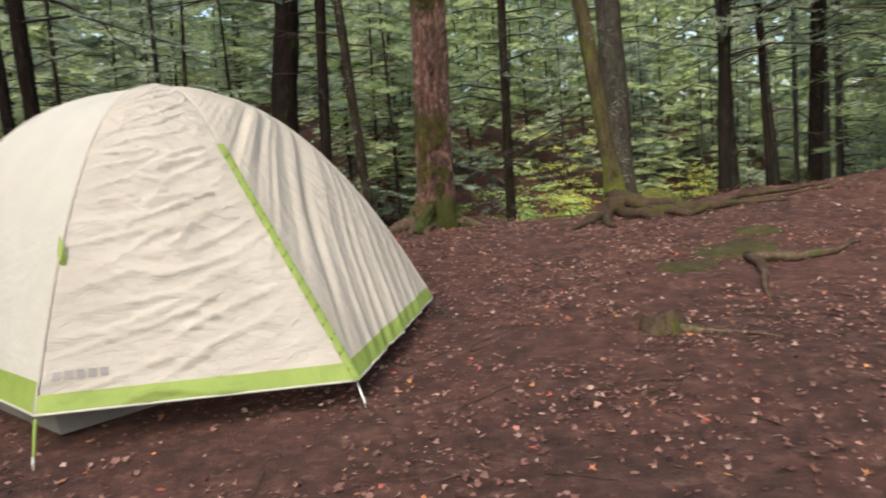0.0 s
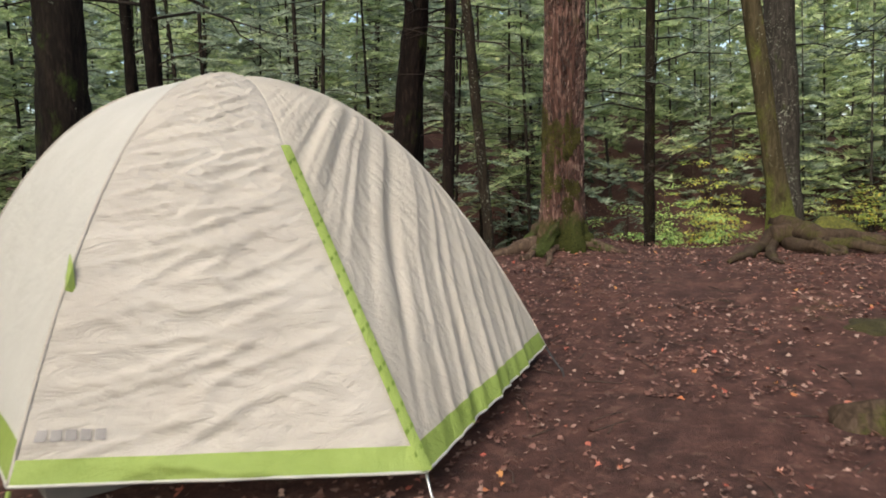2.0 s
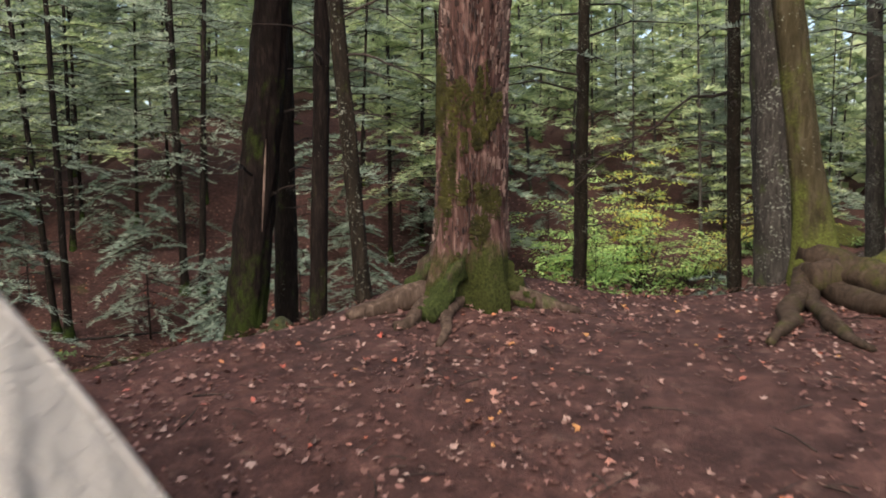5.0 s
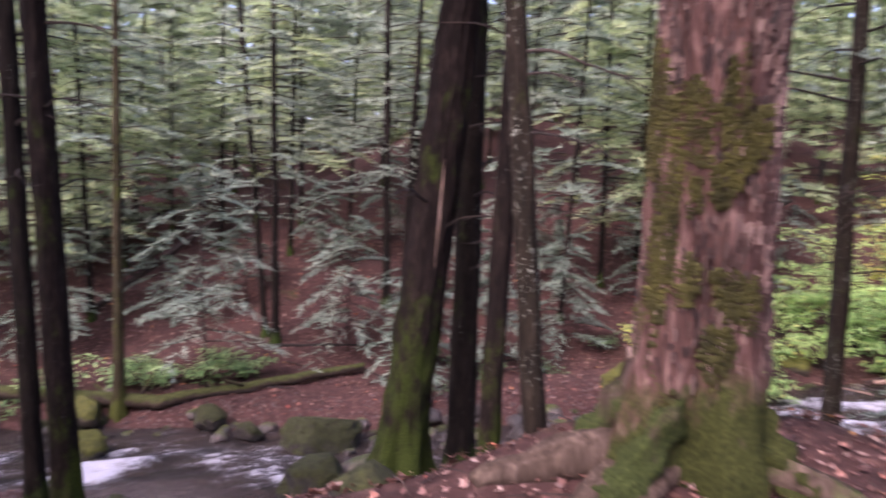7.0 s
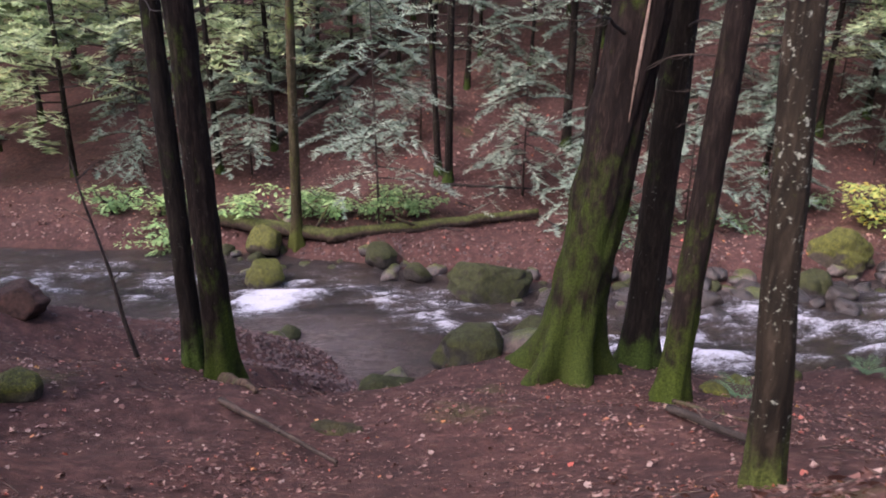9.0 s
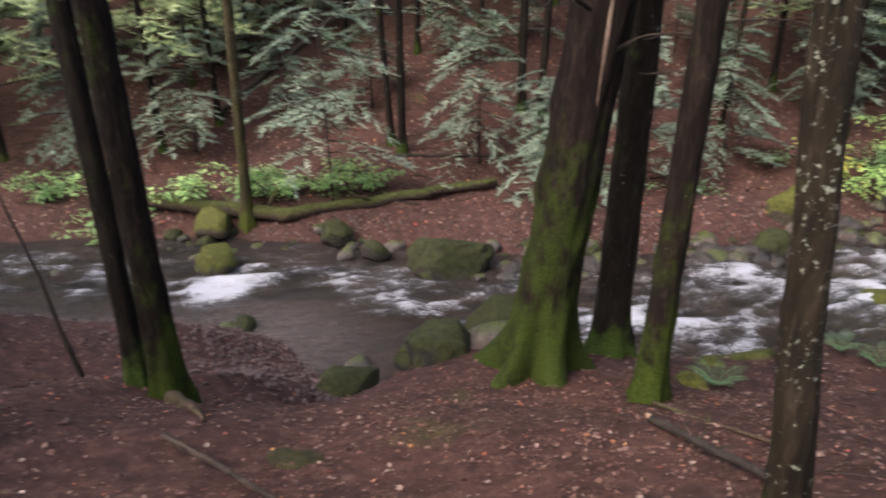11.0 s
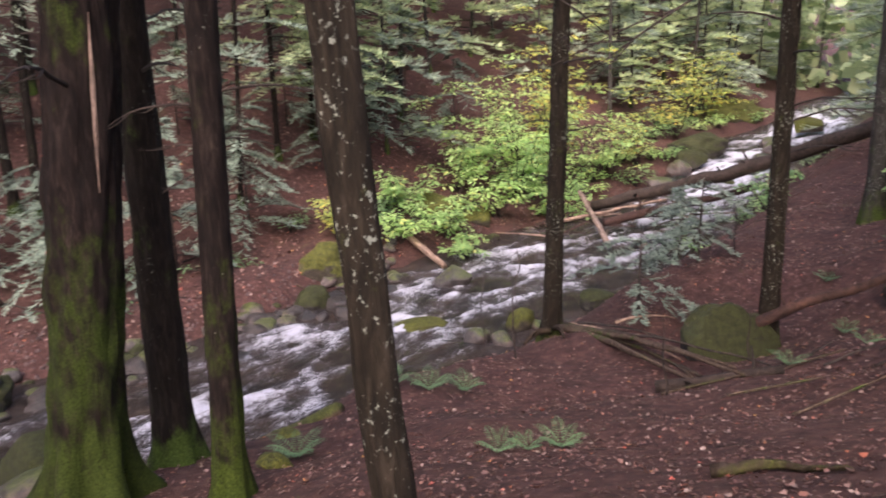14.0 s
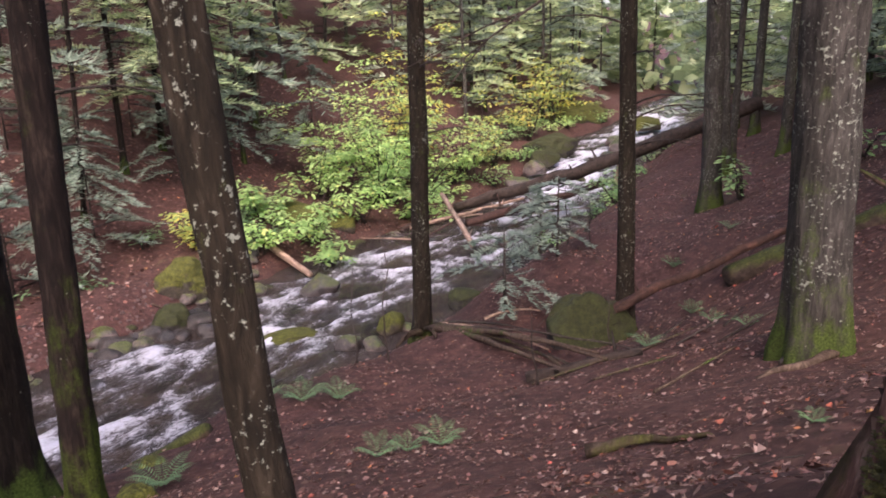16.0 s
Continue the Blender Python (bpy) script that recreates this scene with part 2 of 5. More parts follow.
def mat_plain(name, col, rough=0.5, metal=0.0):
    m = bpy.data.materials.new(name)
    nt, lk, b = nodes_of(m)
    n = noise_node(nt, lk, mapping(nt, lk, (1, 1, 1)), 30.0, 4)
    r = ramp_node(nt, [(0.3, tuple(c * 0.8 for c in col)), (0.7, tuple(min(1, c * 1.15) for c in col))])
    lk.new(n.outputs["Fac"], r.inputs[0])
    lk.new(r.outputs[0], b.inputs["Base Color"])
    b.inputs["Roughness"].default_value, b.inputs["Metallic"].default_value = rough, metal
    return m


SOIL = mat_ground()
WATER = mat_water()
BARK_SHAG = mat_bark("shaggy_red_bark", (0.012, 0.007, 0.006), (0.078, 0.042, 0.036), (0.25, 0.175, 0.155), (0.02, 0.45), 0.0, (0.022, 0.025, 0.006), 0.8)
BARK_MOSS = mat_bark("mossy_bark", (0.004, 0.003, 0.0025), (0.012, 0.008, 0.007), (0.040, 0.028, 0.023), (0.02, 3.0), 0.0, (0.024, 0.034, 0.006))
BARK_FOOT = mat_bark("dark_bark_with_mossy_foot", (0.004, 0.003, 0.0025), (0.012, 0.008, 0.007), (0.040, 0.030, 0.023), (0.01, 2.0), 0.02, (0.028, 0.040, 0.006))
BARK_BUTTRESS = mat_bark("mossy_reddish_bark", (0.010, 0.007, 0.006), (0.050, 0.032, 0.026), (0.16, 0.115, 0.10), (0.04, 0.6), 0.0, (0.024, 0.031, 0.008), 1.1)
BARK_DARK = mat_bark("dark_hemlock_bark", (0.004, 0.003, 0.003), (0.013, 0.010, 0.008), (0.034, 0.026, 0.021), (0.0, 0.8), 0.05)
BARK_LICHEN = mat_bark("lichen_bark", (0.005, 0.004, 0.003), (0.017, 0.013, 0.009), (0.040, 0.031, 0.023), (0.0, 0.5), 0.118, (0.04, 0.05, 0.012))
BARK_GREY = mat_bark("grey_lichen_bark", (0.014, 0.013, 0.012), (0.040, 0.037, 0.033), (0.080, 0.074, 0.067), (0.0, 1.2), 0.125, (0.036, 0.05, 0.011))
BARK_OLIVE = mat_bark("olive_mossy_bark", (0.018, 0.015, 0.007), (0.043, 0.036, 0.019), (0.081, 0.069, 0.046), (0.05, 1.0), 0.08, (0.055, 0.062, 0.014))
ROOT_MOSS = mat_bark("mossy_root", (0.016, 0.012, 0.009), (0.050, 0.036, 0.026), (0.085, 0.064, 0.05), (0.06, 0.0), 0.0, (0.034, 0.036, 0.008))
ROOT_BARE = mat_bark("bare_root", (0.026, 0.018, 0.013), (0.075, 0.054, 0.041), (0.150, 0.112, 0.090), (0.02, 0.0))
TWIG = mat_wood("dead_twig", (0.020, 0.015, 0.012), (0.06, 0.045, 0.036))
DEADWOOD = mat_wood("bleached_wood", (0.14, 0.095, 0.068), (0.36, 0.26, 0.20))
REDWOOD = mat_wood("red_rotten_wood", (0.025, 0.012, 0.009), (0.085, 0.042, 0.03))
LOG_MOSS = mat_wood("mossy_log", (0.03, 0.02, 0.015), (0.10, 0.07, 0.05), 0.62)
LOG_DARK = mat_wood("dark_log", (0.012, 0.009, 0.007), (0.045, 0.032, 0.025), 0.0)
ROCK_MOSS = mat_stone("mossy_rock", (0.018, 0.016, 0.015), (0.070, 0.062, 0.056), 0.74, (0.027, 0.030, 0.007))
ROCK_YELLOW = mat_stone("bright_mossy_rock", (0.03, 0.027, 0.02), (0.10, 0.085, 0.065), 0.76, (0.068, 0.070, 0.010))
ROCK_WET = mat_stone("wet_rock", (0.035, 0.028, 0.026), (0.12, 0.095, 0.085), 0.25, (0.06, 0.07, 0.015), 0.4)
ROCK_DARK = mat_stone("dark_wet_rock", (0.012, 0.010, 0.009), (0.052, 0.042, 0.037), 0.0, (0, 0, 0), 0.4)
PEBBLE = mat_stone("shore_pebble", (0.06, 0.038, 0.035), (0.18, 0.12, 0.11), 0.0, (0, 0, 0), 0.7)
MOSS = mat_stone("moss_cushion", (0.027, 0.025, 0.008), (0.051, 0.045, 0.013), 0.0, (0, 0, 0), 0.95)
MOSS_DARK = mat_stone("dark_moss", (0.022, 0.023, 0.005), (0.072, 0.070, 0.015), 0.0, (0, 0, 0), 0.95)
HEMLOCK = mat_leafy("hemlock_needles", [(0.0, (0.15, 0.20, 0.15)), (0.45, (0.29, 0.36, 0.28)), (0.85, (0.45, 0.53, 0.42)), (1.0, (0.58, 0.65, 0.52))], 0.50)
# lit copy of the hemlock needles: brighter light put into the leaf colour
HEMLOCK_SUN = mat_leafy("sunlit_hemlock_needles", [(0.0, (0.21, 0.28, 0.15)), (0.5, (0.38, 0.48, 0.28)), (0.9, (0.55, 0.63, 0.38)), (1.0, (0.66, 0.69, 0.38))], 0.54)
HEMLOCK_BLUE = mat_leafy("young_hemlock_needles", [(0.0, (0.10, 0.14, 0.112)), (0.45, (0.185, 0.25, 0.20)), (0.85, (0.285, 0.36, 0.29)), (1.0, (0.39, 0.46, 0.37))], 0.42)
MAPLE_GREEN = mat_leafy("green_maple_leaves", [(0.0, (0.19, 0.34, 0.11)), (0.5, (0.36, 0.56, 0.20)), (0.9, (0.52, 0.69, 0.29)), (1.0, (0.68, 0.68, 0.23))], 0.55)
MAPLE_YELLOW = mat_leafy("yellow_maple_leaves", [(0.0, (0.24, 0.36, 0.10)), (0.5, (0.42, 0.52, 0.16)), (0.8, (0.60, 0.56, 0.15)), (1.0, (0.72, 0.58, 0.12))], 0.55)
UNDERGROWTH = mat_leafy("pale_undergrowth_leaves", [(0.0, (0.11, 0.21, 0.085)), (0.6, (0.23, 0.39, 0.15)), (1.0, (0.40, 0.56, 0.24))], 0.4)
FERN = mat_leafy("fern_green", [(0.0, (0.07, 0.14, 0.06)), (1.0, (0.16, 0.26, 0.12))], 0.35)
LITTER = mat_leafy("fallen_leaves", [(0.0, (0.062, 0.027, 0.021)), (0.42, (0.115, 0.048, 0.036)), (0.70, (0.19, 0.09, 0.075)), (0.92, (0.32, 0.22, 0.19)), (0.96, (0.33, 0.12, 0.08)), (0.975, (0.36, 0.07, 0.05)), (1.0, (0.46, 0.24, 0.08))], 0.15, 0.5)
FLY = mat_cloth("cream_nylon", (0.422, 0.39, 0.35), (0.475, 0.448, 0.41), 0.30, (1.6, 1.6, 5.0))
FLY_SIDE = mat_cloth("folded_cream_nylon", (0.42, 0.385, 0.335), (0.475, 0.44, 0.39), 0.30, (1.6, 1.6, 0.5))
FLY_WHITE = mat_cloth("white_nylon", (0.48, 0.475, 0.45), (0.53, 0.525, 0.50), 0.38, (0.5, 0.5, 0.5))
GREEN_BAND = mat_cloth("lime_nylon", (0.185, 0.255, 0.055), (0.245, 0.325, 0.088), 0.25)
GREEN_DARK = mat_cloth("olive_nylon", (0.085, 0.137, 0.019), (0.130, 0.195, 0.033), 0.2)
GREY_CLOTH = mat_cloth("grey_floor_nylon", (0.12, 0.12, 0.115), (0.22, 0.21, 0.20), 0.1)
METAL = mat_plain("stake_metal", (0.55, 0.55, 0.56), 0.35, 1.0)
CORD = mat_plain("black_cord", (0.02, 0.02, 0.022), 0.7)
FLAKE = mat_leafy("bark_flakes", [(0.0, (0.014, 0.008, 0.007)), (0.55, (0.050, 0.026, 0.021)), (0.84, (0.115, 0.070, 0.060)), (1.0, (0.22, 0.155, 0.135))], 0.0, 0.9)
LOGO_GREY = mat_plain("print_grey", (0.16, 0.15, 0.15), 0.6)


# ---- mesh helpers ----
def mesh_object(name, verts, faces, material, parent=None, label="", smooth_faces=True):
    me = bpy.data.meshes.new(name)
    me.from_pydata([tuple(v) for v in verts], [], [tuple(f) for f in faces])
    me.materials.append(material)
    if smooth_faces:
        me.polygons.foreach_set("use_smooth", [True] * len(me.polygons))
    me.update()
    ob = new(name, me)
    if parent:
        ob.parent = parent
    if label:
        ob["label"] = label
    return ob


def thing(name, where, label, category, group="", kind="", rz=0.0):
    e = new(name)
    e.matrix_world = pose(*where, 0, 0, rz)
    e.empty_display_size = 0.1
    return tagged(e, label, category, group, kind)


def tube_data(points, radii, n=6, wobble=0.0, seed=0.0, cap=True):
    """Verts and faces of a tapered tube along points."""
    pts = [Vector(p) for p in points]
    verts, faces = [], []
    for i, p in enumerate(pts):
        d = (pts[min(i + 1, len(pts) - 1)] - pts[max(i - 1, 0)]).normalized()
        side = d.cross(Vector((0, 0, 1)) if abs(d.z) < 0.9 else Vector((1, 0, 0))).normalized()
        up = side.cross(d)
        for k in range(n):
            a = 2 * math.pi * k / n
            r = radii[i]
            if wobble:
                r *= 1 + wobble * noise.noise(p * 3.1 + Vector((math.cos(a) * 1.3, math.sin(a) * 1.3, seed)))
            verts.append(p + side * (math.cos(a) * r) + up * (math.sin(a) * r))
    for i in range(len(pts) - 1):
        for k in range(n):
            a, b2 = i * n + k, i * n + (k + 1) % n
            faces.append((a, b2, b2 + n, a + n))
    if cap:
        faces.append(tuple(range(n - 1, -1, -1)))
        faces.append(tuple(len(verts) - n + k for k in range(n)))
    return verts, faces


def join_data(chunks):
    verts, faces = [], []
    for v, f in chunks:
        o = len(verts)
        verts.extend(v)
        faces.extend(tuple(i + o for i in q) for q in f)
    return verts, faces


def bent(a, b2, sag, n, seed, wob=0.03):
    """A line from a to b2 with a sag and some wandering."""
    a, b2 = Vector(a), Vector(b2)
    out = []
    for i in range(n + 1):
        t = i / n
        p = a.lerp(b2, t) + Vector((0, 0, -sag * 4 * t * (1 - t)))
        q = p * 1.7 + Vector((seed * 3.7, seed, 0))
        amp = wob * (a - b2).length * math.sin(math.pi * t)
        out.append(p + Vector((noise.noise(q), noise.noise(q + Vector((9, 0, 0))), noise.noise(q + Vector((0, 9, 0))) * 0.6)) * amp)
    return out



# ---- the lie of the land ----


def soft(v, k):
    return k * math.log1p(math.exp(max(-40.0, min(40.0, v / k)))) if v / k < 40 else v


def smooth(a, b, v):
    t = max(0.0, min(1.0, (v - a) / (b - a)))
    return t * t * (3 - 2 * t)


def bend(x):
    return 0.62 * x + 0.30 * soft(x - 8, 3.0) + 0.25 * soft(-8 - x, 1.5)


def lip(x):
    return 8.9 + 0.45 * (math.sqrt((x - 5.5) ** 2 + 4) + x - 5.5) - 2.4 * (1 - math.exp(-soft(0.15 - x, 0.25) / 1.6))


def shore_near(x):
    return 20.1 + bend(x) + 1.2 * (1 - smooth(-11.5, -8.0, x)) + 2.3 * math.exp(-((x + 9.2) / 2.0) ** 2)


def shore_far(x):
    return 27.6 + bend(x) + 0.6 * math.sin(x * 0.35)


def water_z(x):
    return -5.0 + 0.75 * smooth(13, 20, x) + 0.35 * smooth(26, 34, x)


def slope_height(x, y):
    yl, yn, yf, wz = lip(x), shore_near(x), shore_far(x), water_z(x)
    flat = -0.13 + 0.13 * soft(min(y, yl + 3) - 3.7, 0.5) + 0.03 * soft(x, 0.5)
    flat = min(flat, 0.82)
    edge = -0.13 + 0.13 * (yl - 3.7) + 0.03 * soft(x, 0.5)
    edge = min(edge, 0.82)
    sunk = 0.20 * smooth(0.8, 2.0, x)
    flat -= sunk * smooth(yl - 2.4, yl, y)
    edge -= sunk
    if y < yl - 0.8:
        return flat
    if y < yn:
        t = (y - yl) / (yn - yl)
        bank = edge + (wz - 0.05 - edge) * (t + 0.03 * math.sin(math.pi * max(0, min(1, t / 0.45))) - (0.09 + 0.05 * smooth(-6.5, -2.5, x) - 0.14 * math.exp(-((x + 5.1) / 0.95) ** 4)) * math.exp(-((t - 0.74) / 0.16) ** 2))
        return min(flat, bank) if t < 0.05 else bank
    if y < yf:
        c = (y - yn) / (yf - yn)
        return wz - 0.05 - 0.55 * math.sin(math.pi * c) ** 0.7
    w = (y - yf) * 0.8
    rise = 0.26 + 0.24 * smooth(-21, -13, x)
    return wz - 0.05 + 0.55 * smooth(0, 1.2, w) + 0.07 * w + rise * soft(w - 4.5, 1.0) - (rise - 0.10) * soft(w - 22, 3.0) - 0.12 * soft(w - 85, 6.0)



# places on the near bank whose height is known: x, y, z
KNOLLS = [(x, y, z - slope_height(x, y)) for x, y, z in (
    (-5.6, 12.1, -2.2), (-2.35, 13.8, -2.05), (-1.2, 13.45, -1.65), (3.55, 19.54, -3.47), (6.0, 17.0, -2.95), (4.75, 12.45, -1.05), (-8.37, 13.1, -3.52),
    (1.14, 13.43, -1.71), (-0.8, 15.56, -2.7), (4.4, 14.8, -2.08), (3.0, 17.5, -2.9), (5.2, 15.9, -2.5))]


def knoll(x, y):
    """Rise or dip of the near bank against its plain slope."""
    if x < -12 or x > 10 or y < 9.5 or y > 24:
        return 0.0
    total, weight = 0.0, 0.25
    for a, b2, d in KNOLLS:
        k = math.exp(-((x - a) ** 2 + (y - b2) ** 2) / 2.2)
        total += k * d
        weight += k
    return total / weight


def ground_z(x, y):
    """Height of the ground with its hummocks."""
    v = Vector((x, y, 0))
    yn, yf = shore_near(x), shore_far(x)
    rough = 0.06 if y < lip(x) else 0.16
    z = slope_height(x, y) + knoll(x, y) + rough * noise.noise(v * 0.8) + 0.03 * noise.noise(v * 2.7) + 0.012 * noise.noise(v * 6.5)
    if y > yf + 3:
        z += 0.5 * noise.noise(v * 0.16)
    return z


def spread(lo, hi, n, centre, tight):
    """n values from lo to hi that lie closest together round the centre."""
    a, b2 = math.asinh((lo - centre) / tight), math.asinh((hi - centre) / tight)
    return [centre + tight * math.sinh(a + (b2 - a) * i / (n - 1)) for i in range(n)]


XS, YS = spread(-420, 420, 300, 0.5, 7.0), spread(-300, 520, 330, 9.0, 7.0)
gv = [(x, y, ground_z(x, y)) for y in YS for x in XS]
nx = len(XS)
gf = [(j * nx + i, j * nx + i + 1, j * nx + nx + i + 1, j * nx + nx + i) for j in range(len(YS) - 1) for i in range(nx - 1)]
ground = mesh_object("ground", gv, gf, SOIL)
tagged(ground, "reddish brown forest floor sloping down to a stream", "ground", "", "structure")

# ---- stream ----
wv, wf, foam, shallow_sheen = [], [], [], []
WX, WC = [-60 + i * 0.6 for i in range(63)] + [-22 + i * 0.11 for i in range(1, 410)] + [23.2 + i * 0.6 for i in range(60)], 64
for x in WX:
    yn, yf = shore_near(x) - 0.5, shore_far(x) + 0.5
    for c in range(WC + 1):
        y = yn + (yf - yn) * c / WC
        f = c / WC
        along = x * 0.84 + y * 0.54
        across = -x * 0.54 + y * 0.84
        swell = noise.noise(Vector((along * 0.45, across * 0.8, 3.0)))
        chop = 0.7 * noise.noise(Vector((along * 1.7, across * 2.6, 7.0))) + 0.5 * noise.noise(Vector((along * 3.6, across * 4.4, 9.0)))
        ridge = 1 - abs(noise.noise(Vector((along * 0.40, across * 1.05, 11.0)))) * 2.4
        mid = math.sin(math.pi * f) ** 0.6
        rapid = 0.5 + 0.5 * noise.noise(Vector((x * 0.16, 4.0, 0))) + 0.25 * smooth(-6, 0, x)
        drop = smooth(13, 15, x) * (1 - smooth(20, 22, x)) + smooth(25, 27, x) * (1 - smooth(34, 36, x))
        z = water_z(x) + mid * (0.11 * swell + 0.085 * chop + 0.10 * max(0, ridge - 0.4))
        wv.append((x, y, z))
        # weight of the painted pool reflection: calm near-left water and the near edge
        shallow_sheen.append(0.75 * (1 - smooth(-8.5, -5.0, x)) * (1 - smooth(0.15, 0.5, f)) + 0.4 * (1 - smooth(0.0, 0.15, f)))
        chute = math.exp(-((x + 11.4) / 0.75) ** 2 - ((y - 18.4) / 1.0) ** 2)
        foam.append(max(0.0, min(1.0, mid * (0.19 + 0.02 * smooth(-5, -1, x) + 0.26 * max(0, ridge) ** 2 * rapid + 0.20 * swell + 0.24 * chop) - 0.24 * (1 - smooth(-6.5, -4.5, x)) * (1 - smooth(0.25, 0.55, f)) + 0.14 * drop * mid + 0.34 * chute)))
for i in range(len(WX) - 1):
    for c in range(WC):
        a = i * (WC + 1) + c
        wf.append((a, a + WC + 1, a + WC + 2, a + 1))
water = mesh_object("water", wv, wf, WATER)
fa = water.data.attributes.new("foam", "FLOAT", "POINT")
fa.data.foreach_set("value", foam)
sa = water.data.attributes.new("shallow_sheen", "FLOAT", "POINT")
sa.data.foreach_set("value", shallow_sheen)
tagged(water, "dark stream with white rapids running over rocks", "stream", "", "structure")

# ---- trees ----
def trunk_data(height, r0, r1, lean, flare=0.5, flare_h=0.35, lobes=5, lobe=0.35, seed=0.0, n=20, bark=0.02, fine=7.0, step=0.10, bow=0.0, sink=0.5):
    """A leaning, tapered trunk with a flared foot, root lobes and furrowed bark; its foot is at the origin."""
    zs, z = [], -sink
    while z < fine:
        zs.append(z)
        z += step
    while z < height:
        zs.append(z)
        z += 0.9
    zs.append(height)
    verts, faces = [], []
    for z in zs:
        t = max(0.0, z) / height
        e = math.exp(-max(0.0, z) / flare_h) if z > 0 else 1 + (-z) * 0.7
        r = r0 + (r1 - r0) * t
        cx, cy = lean[0] * z + bow * math.sin(z * 0.5 + seed), lean[1] * z + bow * 0.7 * math.sin(z * 0.4 + seed * 2)
        for k in range(n):
            a = 2 * math.pi * k / n
            w = r * (1 + flare * e * (1 + lobe * 1.6 * math.cos(lobes * a + seed + 0.6 * math.sin(2 * a + seed))))
            q = Vector((math.cos(a) * 2.2, math.sin(a) * 2.2, z * 0.9 + seed * 5))
            w += r * 0.10 * noise.noise(q * 0.8)
            if z < fine + 0.1:
                w += bark * noise.noise(Vector((math.cos(a) * r * 26, math.sin(a) * r * 26, z * 2.4 + seed)))
            verts.append((cx + math.cos(a) * w, cy + math.sin(a) * w, z))
    for i in range(len(zs) - 1):
        for k in range(n):
            a, b2 = i * n + k, i * n + (k + 1) % n
            faces.append((a, b2, b2 + n, a + n))
    faces.append(tuple(len(verts) - n + k for k in range(n)))
    return verts, faces


def dead_branch(parent, lean, z, az, length, r, rise, seed):
    """A bare, crooked lower branch with a few twigs."""
    a = radians(az)
    rng = random.Random(seed)
    foot = Vector((lean[0] * z, lean[1] * z, z))
    tip = foot + Vector((math.cos(a) * length, math.sin(a) * length, rise))
    line = bent(foot, tip, -0.10 * length, 8, seed, 0.12)
    chunks = [tube_data(line, [r * (1 - 0.85 * i / 8) for i in range(9)], 5)]
    for j in range(rng.randint(2, 4)):
        i = rng.randint(3, 7)
        d = (line[i] - line[i - 1]).normalized()
        end = line[i] + Vector((d.x + rng.uniform(-0.7, 0.7), d.y + rng.uniform(-0.7, 0.7), rng.uniform(-0.7, 0.15))) * length * rng.uniform(0.15, 0.4)
        sub = bent(line[i], end, 0.02, 4, seed + j, 0.1)
        chunks.append(tube_data(sub, [r * 0.4 * (1 - 0.8 * m / 4) for m in range(5)], 4))
    v, f = join_data(chunks)
    return mesh_object("branch", v, f, TWIG, parent, "bare dead branch")


def spray_leaves(origin, along, side, length, rng, leaf, out_v, out_f, density=16):
    """A flat drooping hemlock spray: narrow pointed tufts on both sides of a twig."""
    up = along.cross(side).normalized()
    for s in range(density):
        t = (s + rng.random()) / density
        sgn = -1 if s % 2 else 1
        p = origin + along * (length * t) + up * (-0.16 * length * t * t)
        d = (along * 0.8 + side * (sgn * rng.uniform(0.5, 1.0)) + up * rng.uniform(-0.6, 0.12)).normalized()
        ln = leaf * rng.uniform(0.6, 1.35) * (1.15 - 0.6 * t)
        w = (d.cross(up)).normalized() * (ln * rng.uniform(0.12, 0.20))
        o = len(out_v)
        out_v += [p + w, p + d * ln + up * (-0.22 * ln), p - w]
        out_f.append((o, o + 1, o + 2))


def hemlock_crown(rng, lo, hi, reach, limbs, sprays, leaf, lean=(0, 0), one_side=None, droop=0.22):
    """Limbs with drooping sprays from lo to hi above the foot. Returns the wood's and the needles' mesh data."""
    wood, nv, nf = [], [], []
    for i in range(limbs):
        t = (i + rng.random()) / limbs
        z = lo + (hi - lo) * t
        az = rng.uniform(0, 2 * math.pi) if one_side is None else radians(one_side + rng.uniform(-70, 70))
        ln = reach * (1.0 - 0.65 * t) * rng.uniform(0.65, 1.15)
        foot = Vector((lean[0] * z, lean[1] * z, z))
        out = Vector((math.cos(az), math.sin(az), rng.uniform(-0.05, 0.25)))
        tip = foot + out * ln + Vector((0, 0, -droop * ln * (1 if droop < 0.3 else rng.uniform(0.4, 1.4))))
        line = bent(foot, tip, -0.08 * ln, 5, i * 1.3 + z, 0.05)
        wood.append(tube_data([line[0], line[2], line[5]], [0.030 * reach / 3, 0.019 * reach / 3, 0.004], 3, cap=False))
        for s in range(sprays):
            u = 0.10 + 0.90 * (s + rng.random()) / sprays
            k = min(4, int(u * 5))
            p = line[k].lerp(line[k + 1], u * 5 - k)
            d = (line[k + 1] - line[k]).normalized()
            side = d.cross(Vector((0, 0, 1))).normalized()
            sgn = -1 if s % 2 else 1
            ang = rng.uniform(0.35, 1.1)
            al = (d * math.cos(ang) + side * (sgn * math.sin(ang)) + Vector((0, 0, rng.uniform(-0.35, 0.05)))).normalized()
            sd = al.cross(Vector((rng.uniform(-0.25, 0.25), rng.uniform(-0.25, 0.25), 1))).normalized()
            spray_leaves(p, al, sd, ln * rng.uniform(0.22, 0.40) * (1.15 - 0.5 * u), rng, leaf, nv, nf)
    return join_data(wood), (nv, nf)


